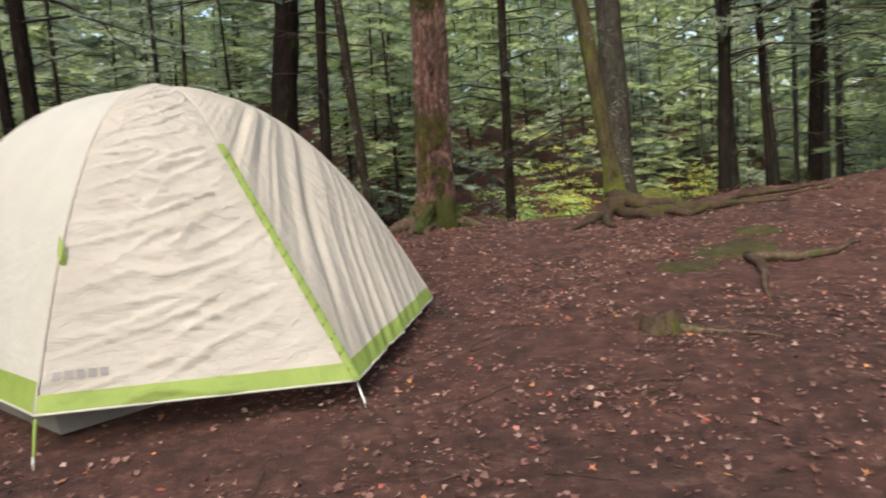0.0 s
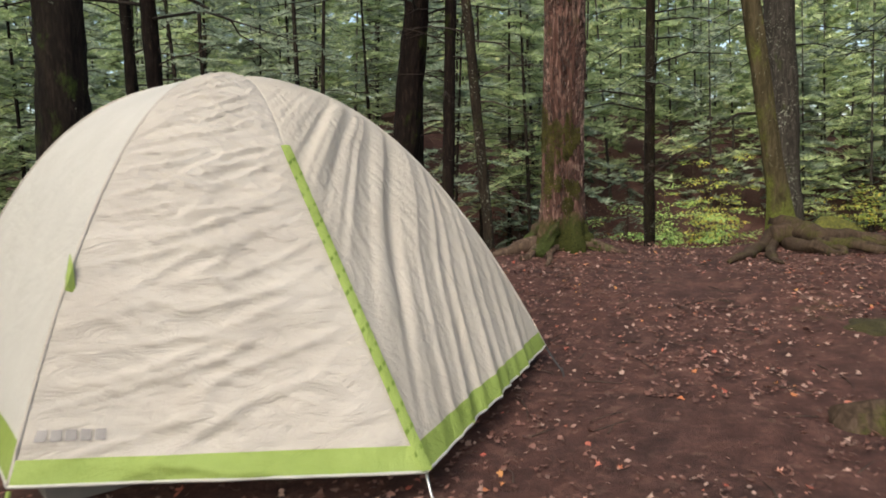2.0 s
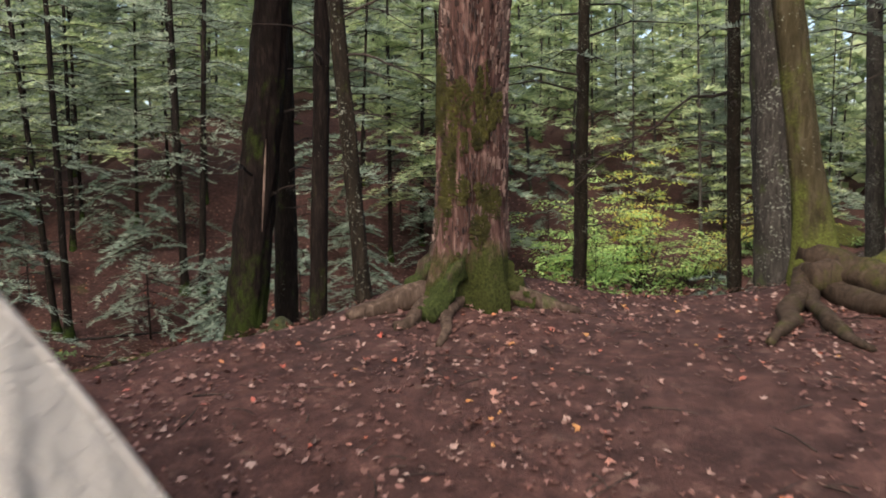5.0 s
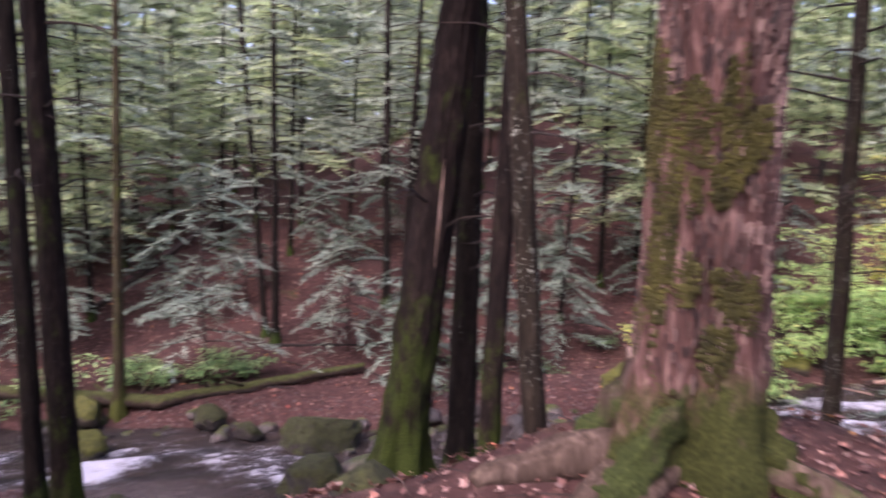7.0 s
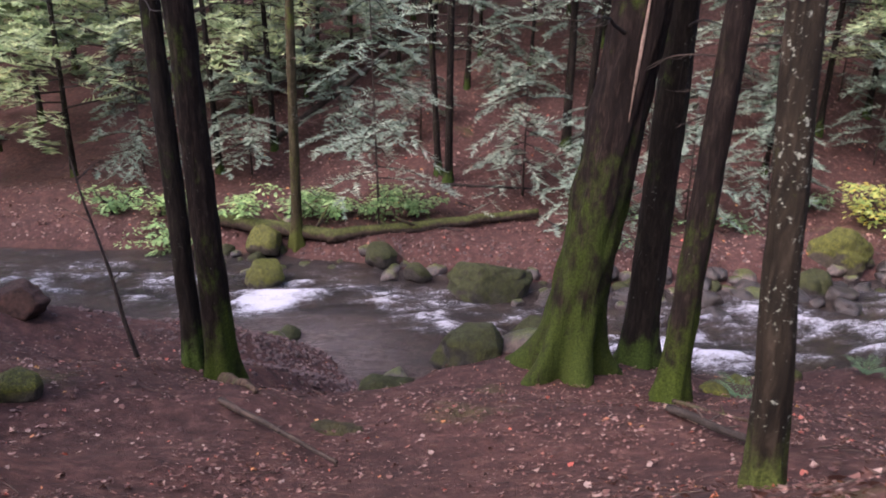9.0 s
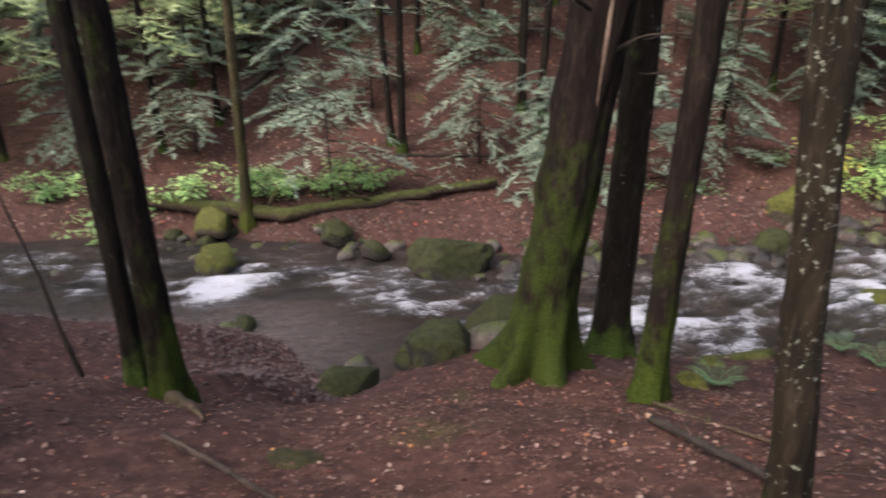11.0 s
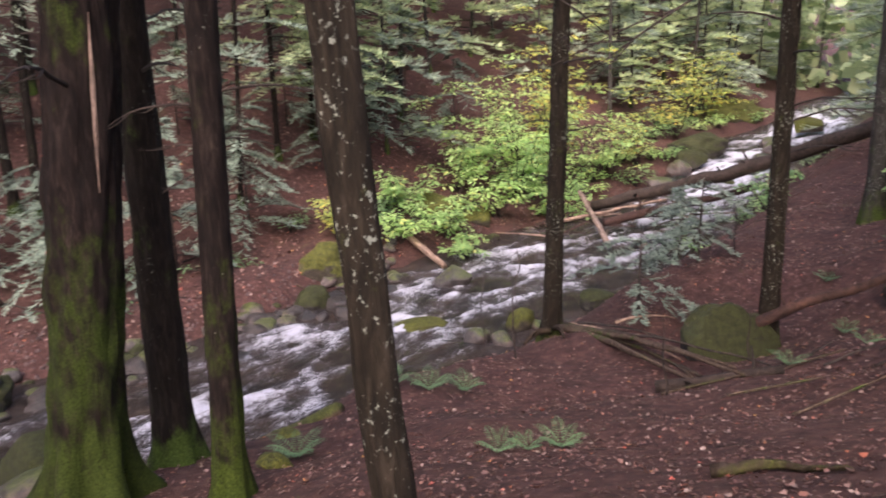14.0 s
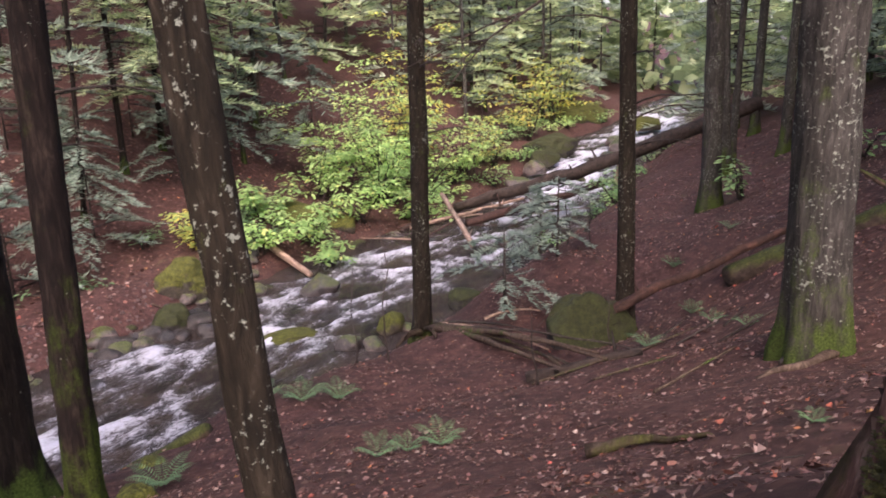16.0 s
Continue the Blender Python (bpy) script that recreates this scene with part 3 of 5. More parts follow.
def near_tree(name, where, label, material, height, r0, r1, lean, branches=(), crown=None, n=24, **shape):
    """One tree by the camera's way. branches: (z, azimuth, length, radius, rise); crown: (lo, hi, reach, limbs, sprays)."""
    seed = where[0] * 1.7 + where[1]
    t = thing(name, where, label, "tree")
    v, f = trunk_data(height, r0, r1, lean, seed=seed, n=n, **shape)
    mesh_object("trunk", v, f, material, t)
    for i, (z, az, ln, r, rise) in enumerate(branches):
        dead_branch(t, lean, z, az, ln, r, rise, seed + i)
    if crown:
        rng = random.Random(int(seed * 100))
        wood, (nv, nf) = hemlock_crown(rng, *crown, 0.16, lean)
        mesh_object("branchwork", *wood, TWIG, t)["kind"] = "stuff"
        mesh_object("crown", nv, nf, HEMLOCK, t, "", False)
    return t


def gz(x, y, dz=0.0):
    return (x, y, ground_z(x, y) + dz)


def rough_branches(rng, lo, hi, count, ln):
    return [(lo + (hi - lo) * (i + rng.random()) / count, rng.uniform(0, 360), ln * rng.uniform(0.5, 1.2), rng.uniform(0.012, 0.024), rng.uniform(-0.3, 0.3)) for i in range(count)]


rng = random.Random(5)
TALL = (6.5, 16, 3.6, 34, 9)
big = near_tree("old_tree", gz(0.69, 8.71), "huge old tree with shaggy reddish bark, moss patches and flared roots", BARK_SHAG, 17, 0.222, 0.16, (0.030, -0.022),
                (), (8, 16, 3.8, 26, 9), n=72, flare=0.42, flare_h=0.28, lobes=4, lobe=0.55, bark=0.05, step=0.05, fine=5.0)
BIG_LEAN = (0.030, -0.022)
fl_rng = random.Random(404)
fv, ff = [], []
for i in range(5200):
    z = 0.30 + 4.2 * fl_rng.random()
    a = fl_rng.uniform(0, 2 * math.pi)
    r = 0.222 + (0.16 - 0.222) * z / 17 + 0.222 * 0.42 * math.exp(-z / 0.28)
    hw, hh = fl_rng.uniform(0.003, 0.008) / r, fl_rng.uniform(0.010, 0.038)
    o = len(fv)
    lift = fl_rng.uniform(-0.004, 0.010)
    for k, zz in enumerate((z - hh, z - hh * 0.3, z + hh * 0.4, z + hh)):
        out = r + lift + (fl_rng.uniform(0.002, 0.014) if k in (0,) else 0.004 * k)
        for sg in (-1, 0, 1):
            aa = a + sg * hw * (0.5 if k in (0, 3) else 1.0) + 0.12 * noise.noise(Vector((i, zz * 3, 0))) * hw
            ro = out + (0.004 if sg == 0 else -0.010)
            fv.append((BIG_LEAN[0] * zz + math.cos(aa) * ro, BIG_LEAN[1] * zz + math.sin(aa) * ro, zz))
    for k in range(3):
        for c in range(2):
            q = o + k * 3 + c
            ff.append((q, q + 1, q + 4, q + 3))
flakes = mesh_object("shaggy_bark", fv, ff, FLAKE, big, "shaggy reddish bark flakes", False)
flakes["kind"] = "stuff"
for bx, by, bz, r in ((-0.50, -0.14, 0.56, 0.115), (-0.28, -0.44, 0.46, 0.095), (0.40, -0.20, 0.40, 0.09)):
    line = [Vector((bx * k, by * k, bz * max(0.0, 1 - k) ** 1.6 - 0.06 * k)) for k in [0.12 + 0.055 * i for i in range(18)]]
    mesh_object("buttress", *tube_data(line, [r * (1.15 - 0.035 * k) * (1 + 0.16 * math.sin(k * 1.7 + bx * 8)) for k in range(18)], 20, 0.8, bx * 9), BARK_SHAG if bx > 0 else BARK_BUTTRESS, big, "flared mossy root buttress")
# cushions of moss: azimuth, height, spread round the trunk, spread upwards
CUSHIONS = ((203, 1.42, 18, 0.14), (216, 1.2, 22, 0.17), (250, 1.22, 25, 0.15), (279, 1.30, 15, 0.15), (304, 1.2, 14, 0.12), (236, 1.0, 25, 0.14), (278, 1.04, 13, 0.10),
            (224, 0.80, 22, 0.14), (250, 0.70, 14, 0.09), (287, 0.64, 16, 0.11), (310, 0.60, 8, 0.10), (282, 0.46, 14, 0.11), (214, 0.50, 17, 0.17), (226, 0.26, 24, 0.14), (255, 2.95, 85, 0.22), (185, 1.3, 18, 0.3), (130, 0.74, 26, 0.13), (150, 0.42, 14, 0.06))
mv, mf = [], []
for i in range(21000):
    z = fl_rng.uniform(0.05, 1.75) if i % 5 else fl_rng.uniform(2.6, 3.3)
    deg = fl_rng.uniform(100, 325)
    a = radians(deg)
    grow = max(math.exp(-((deg - ca) / cs) ** 2 - ((z - cz) / ch) ** 2) for ca, cz, cs, ch in CUSHIONS)
    grow += 0.35 * noise.noise(Vector((a * 3.5, z * 4.0, 3.0))) + 0.3 * noise.noise(Vector((a * 9, z * 9, 1.0)))
    if grow < 0.42:
        continue
    r = 0.222 + 0.222 * 0.42 * math.exp(-z / 0.28) - 0.004 * z
    c = Vector((BIG_LEAN[0] * z + math.cos(a) * (r + 0.022), BIG_LEAN[1] * z + math.sin(a) * (r + 0.022), z))
    out, side = Vector((math.cos(a), math.sin(a), 0.15)), Vector((-math.sin(a), math.cos(a), 0))
    s = fl_rng.uniform(0.008, 0.024)
    o = len(mv)
    mv.append(c + out * s * 0.55)
    for k in range(9):
        b2 = 2 * math.pi * k / 9
        rr = s * fl_rng.uniform(0.65, 1.2)
        mv.append(c + side * (math.cos(b2) * rr) + Vector((0, 0, math.sin(b2) * rr * 0.75)) - out * 0.03)
    for k in range(9):
        mf.append((o, o + 1 + k, o + 1 + (k + 1) % 9))
tufts = mesh_object("moss_growth", mv, mf, MOSS_DARK, big, "dark green moss tufts")
tufts["kind"] = "stuff"
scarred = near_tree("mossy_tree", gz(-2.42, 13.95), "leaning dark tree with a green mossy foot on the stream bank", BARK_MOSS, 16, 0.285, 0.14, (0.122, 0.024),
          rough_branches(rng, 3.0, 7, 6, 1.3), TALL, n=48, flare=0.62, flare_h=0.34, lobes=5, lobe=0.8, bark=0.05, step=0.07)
sv, sf = [], []
for i in range(15):
    z = 2.75 + i * 0.09
    rr = 0.285 - 0.145 * z / 16 + 0.012
    w = 0.065 * math.sin(math.pi * (i + 0.6) / 15.2) * (1 + 0.3 * noise.noise(Vector((i * 0.7, 0, 0))))
    for sg in (-1, 0, 1):
        aa = radians(-52 - i * 0.8) + sg * w
        rc = rr + (0.012 if sg == 0 else 0.0)
        sv.append((0.122 * z + math.cos(aa) * rc, 0.024 * z + math.sin(aa) * rc, z))
for i in range(14):
    sf += [(i * 3, i * 3 + 1, i * 3 + 4, i * 3 + 3), (i * 3 + 1, i * 3 + 2, i * 3 + 5, i * 3 + 4)]
mesh_object("bark_scar", sv, sf, DEADWOOD, scarred, "pale strip of bare wood")
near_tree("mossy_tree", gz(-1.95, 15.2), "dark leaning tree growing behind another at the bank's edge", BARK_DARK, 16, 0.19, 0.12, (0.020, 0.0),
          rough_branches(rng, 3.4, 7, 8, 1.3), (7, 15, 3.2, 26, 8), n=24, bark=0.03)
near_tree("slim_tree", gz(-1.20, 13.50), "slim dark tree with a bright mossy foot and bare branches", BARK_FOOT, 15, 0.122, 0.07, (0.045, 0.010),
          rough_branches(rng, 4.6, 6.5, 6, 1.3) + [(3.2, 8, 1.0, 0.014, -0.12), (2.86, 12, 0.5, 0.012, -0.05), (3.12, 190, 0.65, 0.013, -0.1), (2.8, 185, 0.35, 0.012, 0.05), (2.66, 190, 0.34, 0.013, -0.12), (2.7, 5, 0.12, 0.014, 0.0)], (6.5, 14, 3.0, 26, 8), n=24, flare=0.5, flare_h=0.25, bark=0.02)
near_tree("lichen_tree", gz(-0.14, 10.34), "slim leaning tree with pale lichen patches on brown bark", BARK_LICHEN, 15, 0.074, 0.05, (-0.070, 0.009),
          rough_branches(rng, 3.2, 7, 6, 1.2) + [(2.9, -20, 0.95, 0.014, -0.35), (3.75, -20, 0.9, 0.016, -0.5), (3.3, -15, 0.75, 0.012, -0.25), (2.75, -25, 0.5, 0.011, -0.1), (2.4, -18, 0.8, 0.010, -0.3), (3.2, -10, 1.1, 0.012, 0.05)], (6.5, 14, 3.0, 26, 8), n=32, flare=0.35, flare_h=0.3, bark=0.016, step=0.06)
near_tree("bank_tree", gz(3.55, 19.54), "slim dark tree at the water's edge above bare roots", BARK_LICHEN, 16, 0.155, 0.09, (0.015, -0.005),
          rough_branches(rng, 2.5, 7, 8, 1.4), (6.5, 15, 3.2, 30, 8), n=24, flare=0.5, flare_h=0.3, bark=0.02)
near_tree("slim_tree", gz(6.0, 17.05), "slim grey-brown tree standing among fallen logs on the bank", BARK_LICHEN, 15, 0.135, 0.08, (-0.018, 0.013),
          rough_branches(rng, 2.5, 6.5, 9, 1.4) + [(5.6, 195, 3.4, 0.035, -1.9), (5.0, -10, 1.8, 0.02, 0.3)], (6.5, 14, 2.6, 24, 8), n=24, flare=0.4, flare_h=0.25, bark=0.014)
near_tree("lichen_tree", gz(4.58, 12.42), "thick grey tree with lichen flecks and a mossy side", BARK_GREY, 17, 0.25, 0.165, (-0.03, 0.035),
          (), (8, 16, 3.4, 26, 9), n=36, flare=0.32, flare_h=0.35, bark=0.025, step=0.08)
near_tree("leaning_tree", gz(3.30, 9.25), "leaning olive-green mossy tree above a mass of roots", BARK_OLIVE, 15, 0.115, 0.075, (-0.105, 0.030),
          (), (7, 14, 3.0, 24, 8), n=28, flare=0.8, flare_h=0.3, lobes=3, lobe=0.3, bark=0.018, bow=0.05)
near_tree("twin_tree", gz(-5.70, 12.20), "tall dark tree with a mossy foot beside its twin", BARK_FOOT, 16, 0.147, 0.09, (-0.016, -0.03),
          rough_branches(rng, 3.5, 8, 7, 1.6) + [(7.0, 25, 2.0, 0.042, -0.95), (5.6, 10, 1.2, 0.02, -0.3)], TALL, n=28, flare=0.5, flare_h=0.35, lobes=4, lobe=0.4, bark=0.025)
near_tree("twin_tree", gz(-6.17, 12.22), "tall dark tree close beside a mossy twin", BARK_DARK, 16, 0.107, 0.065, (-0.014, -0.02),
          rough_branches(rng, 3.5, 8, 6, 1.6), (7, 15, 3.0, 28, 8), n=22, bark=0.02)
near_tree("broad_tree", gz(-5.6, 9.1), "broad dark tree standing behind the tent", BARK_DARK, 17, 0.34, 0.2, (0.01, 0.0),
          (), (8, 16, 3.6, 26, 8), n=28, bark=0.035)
for x, y, r, ln in ((10.96, 20.9, 0.21, (-0.03, 0.02)), (14.2, 24.0, 0.13, (-0.05, 0.05)), (15.5, 25.2, 0.10, (0, 0)), (15.4, 23.2, 0.14, (0, 0)), (19.1, 28.1, 0.16, (0, 0))):
    near_tree("bank_tree", gz(x, y), "tall grey-brown tree on the red slope above the stream", BARK_GREY, 16, r, r * 0.6, ln,
              rough_branches(rng, 3.0, 8, 5, 1.6), (6.0, 15, 3.4, 34, 9), n=16, bark=0.02, step=0.2)
for x, y, r in ((6.4, 12.3, 0.13), (7.4, 12.4, 0.07), (9.0, 13.6, 0.15), (11.5, 12.0, 0.2), (7.8, 9.5, 0.06), (13.5, 16.5, 0.18), (10.2, 9.2, 0.10)):
    near_tree("hemlock_tree", gz(x, y), "dark hemlock with many bare lower branches", BARK_DARK, 15, r, r * 0.5, (rng.uniform(-0.03, 0.03), rng.uniform(-0.03, 0.03)),
              rough_branches(rng, 1.2, 6, 11, 1.7), (3.4, 14, 3.2, 44, 9), n=14, bark=0.015, step=0.2)

# far bank trees with trunks that show well
near_tree("birch_tree", gz(-13.4, 22.0), "slim birch with mossy pale bark beside a fallen log", BARK_OLIVE, 13, 0.15, 0.07, (0.010, 0.010), rough_branches(rng, 3, 6, 4, 1.0), (6.5, 12, 2.5, 20, 8), n=18, flare=0.6, flare_h=0.3, step=0.2)
for x, y, r, ln, nm in ((-11.56, 27.3, 0.13, (0.0, 0.0), "twin"), (-12.1, 27.6, 0.11, (-0.06, -0.03), "twin"), (-8.3, 30.8, 0.13, (0.05, 0.02), "slim"), (-8.9, 30.7, 0.15, (0.0, 0.0), "slim")):
    near_tree("slim_tree", gz(x, y), "slim dark %s trunk on the far leaf-covered slope" % nm, BARK_DARK, 14, r, r * 0.5, ln, rough_branches(rng, 1.5, 6, 8, 1.6), (4.0, 13, 3.0, 34, 9), n=14, step=0.25)
dead = thing("dead_sapling", gz(-8.37, 13.1), "thin dark dead sapling leaning on the pebble shore", "sapling")
v, f = tube_data(bent((0, 0, -0.2), (-0.40, -0.4, 3.1), 0, 10, 2.0, 0.03), [0.04 - 0.003 * i for i in range(11)], 7)
mesh_object("stem", v, f, TWIG, dead)
for z, az in ((1.4, 30), (2.2, 200), (2.8, 90)):
    dead_branch(dead, (-0.13, -0.13), z, az, 0.5, 0.01, 0.2, z)

# background forest: a few grown trees, set out again and again
def forest_tree(where, seed, material, leaf_mat, lo, hi, reach, limbs, sprays, leaf, r):
    rg = random.Random(seed)
    t = thing("hemlock_tree", where, "tall hemlock with drooping green branches on the far slope", "tree", "hemlocks in the background")
    v, f = trunk_data(17, r, 0.03, (rg.uniform(-0.05, 0.05), rg.uniform(-0.05, 0.05)), seed=seed, n=9, step=0.6, fine=8, bark=0.02)
    mesh_object("trunk", v, f, material, t)
    wood, (nv, nf) = hemlock_crown(rg, lo, hi, reach, limbs, sprays, leaf)
    mesh_object("branchwork", *wood, TWIG, t)["kind"] = "stuff"
    mesh_object("crown", nv, nf, leaf_mat, t, "", False)
    return t


rg = random.Random(21)
spots = []
for i in range(4000):
    x, y = rg.uniform(-52, 56), rg.uniform(18, 80)
    if y < shore_far(x) + 4.5 or math.hypot(x, y - 8) > 70:
        continue
    far = math.hypot(x, y - 8)
    # the clearing round the fallen log stays open
    if -17 < x < -3 and y < shore_far(x) + 12.5:
        continue
    if 3.5 < x < 15 and y < shore_far(x) + 9.5:
        continue
    need = 2.1 if far < 36 else 3.4
    if all(math.hypot(x - a, y - b2) > need for a, b2 in spots):
        spots.append((x, y))
    if len(spots) > 155:
        break
for i in range(700):
    x, y = rg.uniform(-40, 45), rg.uniform(-22, 30)
    if y > lip(x) + 1 and not (x < -14 and y < shore_near(x) - 3):
        continue
    if (x > 6 and y > 8 + 0.2 * x and math.hypot(x, y) > 15) or (x < -9.5) or (y < -12 and i % 3 == 0):
        if all(math.hypot(x - a, y - b2) > 3.2 for a, b2 in spots):
            spots.append((x, y))
    if len(spots) > 205:
        break
for i in range(6000):
    x, y = rg.uniform(13, 62), rg.uniform(9, 86)
    inside = shore_near(x) - 1.2 < y < shore_far(x) + 2.0
    open_slope = x < 19 and y > lip(x) - 1
    if inside or open_slope or y > 95 or (y < 14 and x < 16):
        continue
    if all(math.hypot(x - a, y - b2) > 3.3 for a, b2 in spots):
        spots.append((x, y))
    if len(spots) > 262:
        break
for i in range(3000):
    x, y = rg.uniform(9, 27), rg.uniform(7.5, 24)
    if y < lip(x) - 0.6 and all(math.hypot(x - a, y - b2) > 2.3 for a, b2 in spots):
        spots.append((x, y))
    if len(spots) > 292:
        break
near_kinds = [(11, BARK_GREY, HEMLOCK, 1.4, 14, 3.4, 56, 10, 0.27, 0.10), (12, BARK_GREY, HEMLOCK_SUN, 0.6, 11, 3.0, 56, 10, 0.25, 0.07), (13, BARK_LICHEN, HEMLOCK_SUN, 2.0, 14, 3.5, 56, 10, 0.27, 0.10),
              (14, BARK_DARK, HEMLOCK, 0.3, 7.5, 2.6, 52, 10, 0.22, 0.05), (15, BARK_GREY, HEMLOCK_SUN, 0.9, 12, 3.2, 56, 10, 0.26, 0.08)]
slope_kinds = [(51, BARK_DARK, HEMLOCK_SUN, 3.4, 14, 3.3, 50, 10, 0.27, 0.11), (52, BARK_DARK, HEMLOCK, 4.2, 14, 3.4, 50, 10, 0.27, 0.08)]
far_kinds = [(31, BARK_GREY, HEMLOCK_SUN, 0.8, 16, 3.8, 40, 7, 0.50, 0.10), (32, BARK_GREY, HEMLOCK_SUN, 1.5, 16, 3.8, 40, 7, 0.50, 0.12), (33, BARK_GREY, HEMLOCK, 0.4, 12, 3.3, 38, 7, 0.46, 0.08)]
masters = {}
for i, (x, y) in enumerate(spots):
    kinds = near_kinds if math.hypot(x, y - 8) < 29 and y > 5 else far_kinds
    if -19 < x < 2 and shore_far(x) < y < shore_far(x) + 26:
        kinds = slope_kinds
    key = kinds[i % len(kinds)]
    if key not in masters:
        masters[key] = forest_tree(gz(x, y), *key)
    else:
        copy_thing(masters[key], pose(*gz(x, y), 0, 0, rg.uniform(0, 360)))



# the wood beyond: leafy clumps on the ridge past the last single trees
rg = random.Random(90)
wood_v, wood_f = [], []
for i in range(42000):
    a = radians(rg.uniform(-8, 172))
    d = rg.uniform(74, 96)
    x, y = d * math.cos(a), 8 + d * math.sin(a)
    tall = 26 + 7 * noise.noise(Vector((a * 14, d * 0.1, 0)))
    p = Vector((x, y, ground_z(x, y) + tall * rg.random()))
    along = Vector((rg.uniform(-1, 1), rg.uniform(-1, 1), rg.uniform(-0.7, 0.2))).normalized()
    side = along.cross(Vector((rg.uniform(-1, 1), rg.uniform(-1, 1), 0.3))).normalized()
    s = rg.uniform(0.8, 1.9)
    o = len(wood_v)
    wood_v += [p, p + along * s * 0.5 + side * s * 0.4, p + along * s, p + along * s * 0.5 - side * s * 0.4]
    wood_f.append((o, o + 1, o + 2, o + 3))
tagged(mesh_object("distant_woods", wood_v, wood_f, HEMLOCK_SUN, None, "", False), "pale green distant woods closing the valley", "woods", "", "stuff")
# ---- tent ----
TENT_A, TENT_B, TENT_C = Vector((-1.86, 2.80, 0.12)), Vector((-0.24, 3.18, 0.04)), Vector((0.34, 5.05, 0.17))
TENT_D, TENT_E = Vector((-3.85, 4.80, 0.14)), Vector((-1.42, 7.00, 0.20))
TENT_MID, PEAK, ZIP_TOP = Vector((-1.66, 4.92, 0)), 2.0, Vector((-1.055, 4.02, 1.49))


def pole_reach(z):
    return (max(0.0, 1 - z / PEAK)) ** (1 / 2.2)


def corner_arc(c, s):
    """A point of the pole that runs from the corner c (s = 0) over the top (s = 1)."""
    z = c.z + (PEAK - c.z) * math.sin(s * math.pi / 2)
    d = Vector((c.x - TENT_MID.x, c.y - TENT_MID.y, 0))
    k = (pole_reach(z) / pole_reach(c.z)) ** (0.77 if c.x < -3 else 0.92 if c.x < -1.5 else 1.0)
    return Vector((TENT_MID.x + d.x * k, TENT_MID.y + d.y * k, z))


def porch_ridge(_, s):
    """The zipped ridge of the porch: straight from its peg to the zip's top, then over the dome."""
    z = TENT_B.z + (PEAK - TENT_B.z) * math.sin(s * math.pi / 2)
    if z < ZIP_TOP.z:
        return TENT_B.lerp(ZIP_TOP, (z - TENT_B.z) / (ZIP_TOP.z - TENT_B.z))
    d = ZIP_TOP - TENT_MID
    k = pole_reach(z) / pole_reach(ZIP_TOP.z)
    return Vector((TENT_MID.x + d.x * k, TENT_MID.y + d.y * k, z))


def panel_point(left, right, u, s, wrinkle, lift=0.0):
    """A point of the cloth stretched between two seams."""
    a, b2 = left[1](left[0], s), right[1](right[0], s)
    p = a.lerp(b2, u)
    out = Vector((p.x - TENT_MID.x, p.y - TENT_MID.y, 0.55)).normalized()
    hold = math.sin(math.pi * u) ** 0.6 * (1 - s ** 6)
    return p + out * (wrinkle(u, s) * hold + lift + 0.05 * hold * s)


def door_folds(u, s):
    a = noise.noise(Vector((u * 1.6 + s * 1.2, s * 30 + u * 2.0, 1.0)))
    b2 = noise.noise(Vector((u * 6.0, s * 70 - u * 8, 5.0)))
    c = noise.noise(Vector((u * 2.2, s * 5, 8.0)))
    sharp = 1 - abs(noise.noise(Vector((u * 2.2 + 3, s * 24 - u * 3.0, 3.0)))) * 4.5
    crease = 1 - abs(noise.noise(Vector((u * 3.6 + 8, s * 36 + u * 5.0, 4.0)))) * 5.0
    return 0.015 * a + 0.007 * b2 + 0.018 * c + 0.022 * max(0, sharp) + 0.013 * max(0, crease)


def side_folds(u, s):
    # pleats that hang from the pole seam, steep by the hem and slanting to the zip higher up
    c = u - 0.95 * s - 2.3 * s ** 3 + 0.03 * noise.noise(Vector((u * 3, s * 4, 7)))
    a = noise.noise(Vector((c * 7.5, s * 1.3, 2.0)))
    b2 = 1 - abs(noise.noise(Vector((c * 10.5, s * 1.0, 6.0)))) * 2.6
    fine = noise.noise(Vector((c * 26, s * 3.0, 9.0)))
    return (0.036 * a + 0.022 * max(0, b2) + 0.006 * fine + 0.004 * noise.noise(Vector((u * 30, s * 24, 1)))) * (1 - smooth(0.60, 0.80, s))


def calm_folds(u, s):
    return 0.015 * noise.noise(Vector((u * 4, s * 4, 4.0))) + 0.004 * noise.noise(Vector((u * 14 + s * 5, s * 12, 9.0))) - 0.03


def panel(parent, name, left, right, wrinkle, material, nu, nv, s0=0.0, s1=1.0, lift=0.0, label=""):
    verts, faces = [], []
    for j in range(nv + 1):
        s = s0 + (s1 - s0) * j / nv
        for i in range(nu + 1):
            verts.append(panel_point(left, right, i / nu, s, wrinkle, lift))
    for j in range(nv):
        for i in range(nu):
            a = j * (nu + 1) + i
            faces.append((a, a + 1, a + nu + 2, a + nu + 1))
    return mesh_object(name, verts, faces, material, parent, label)


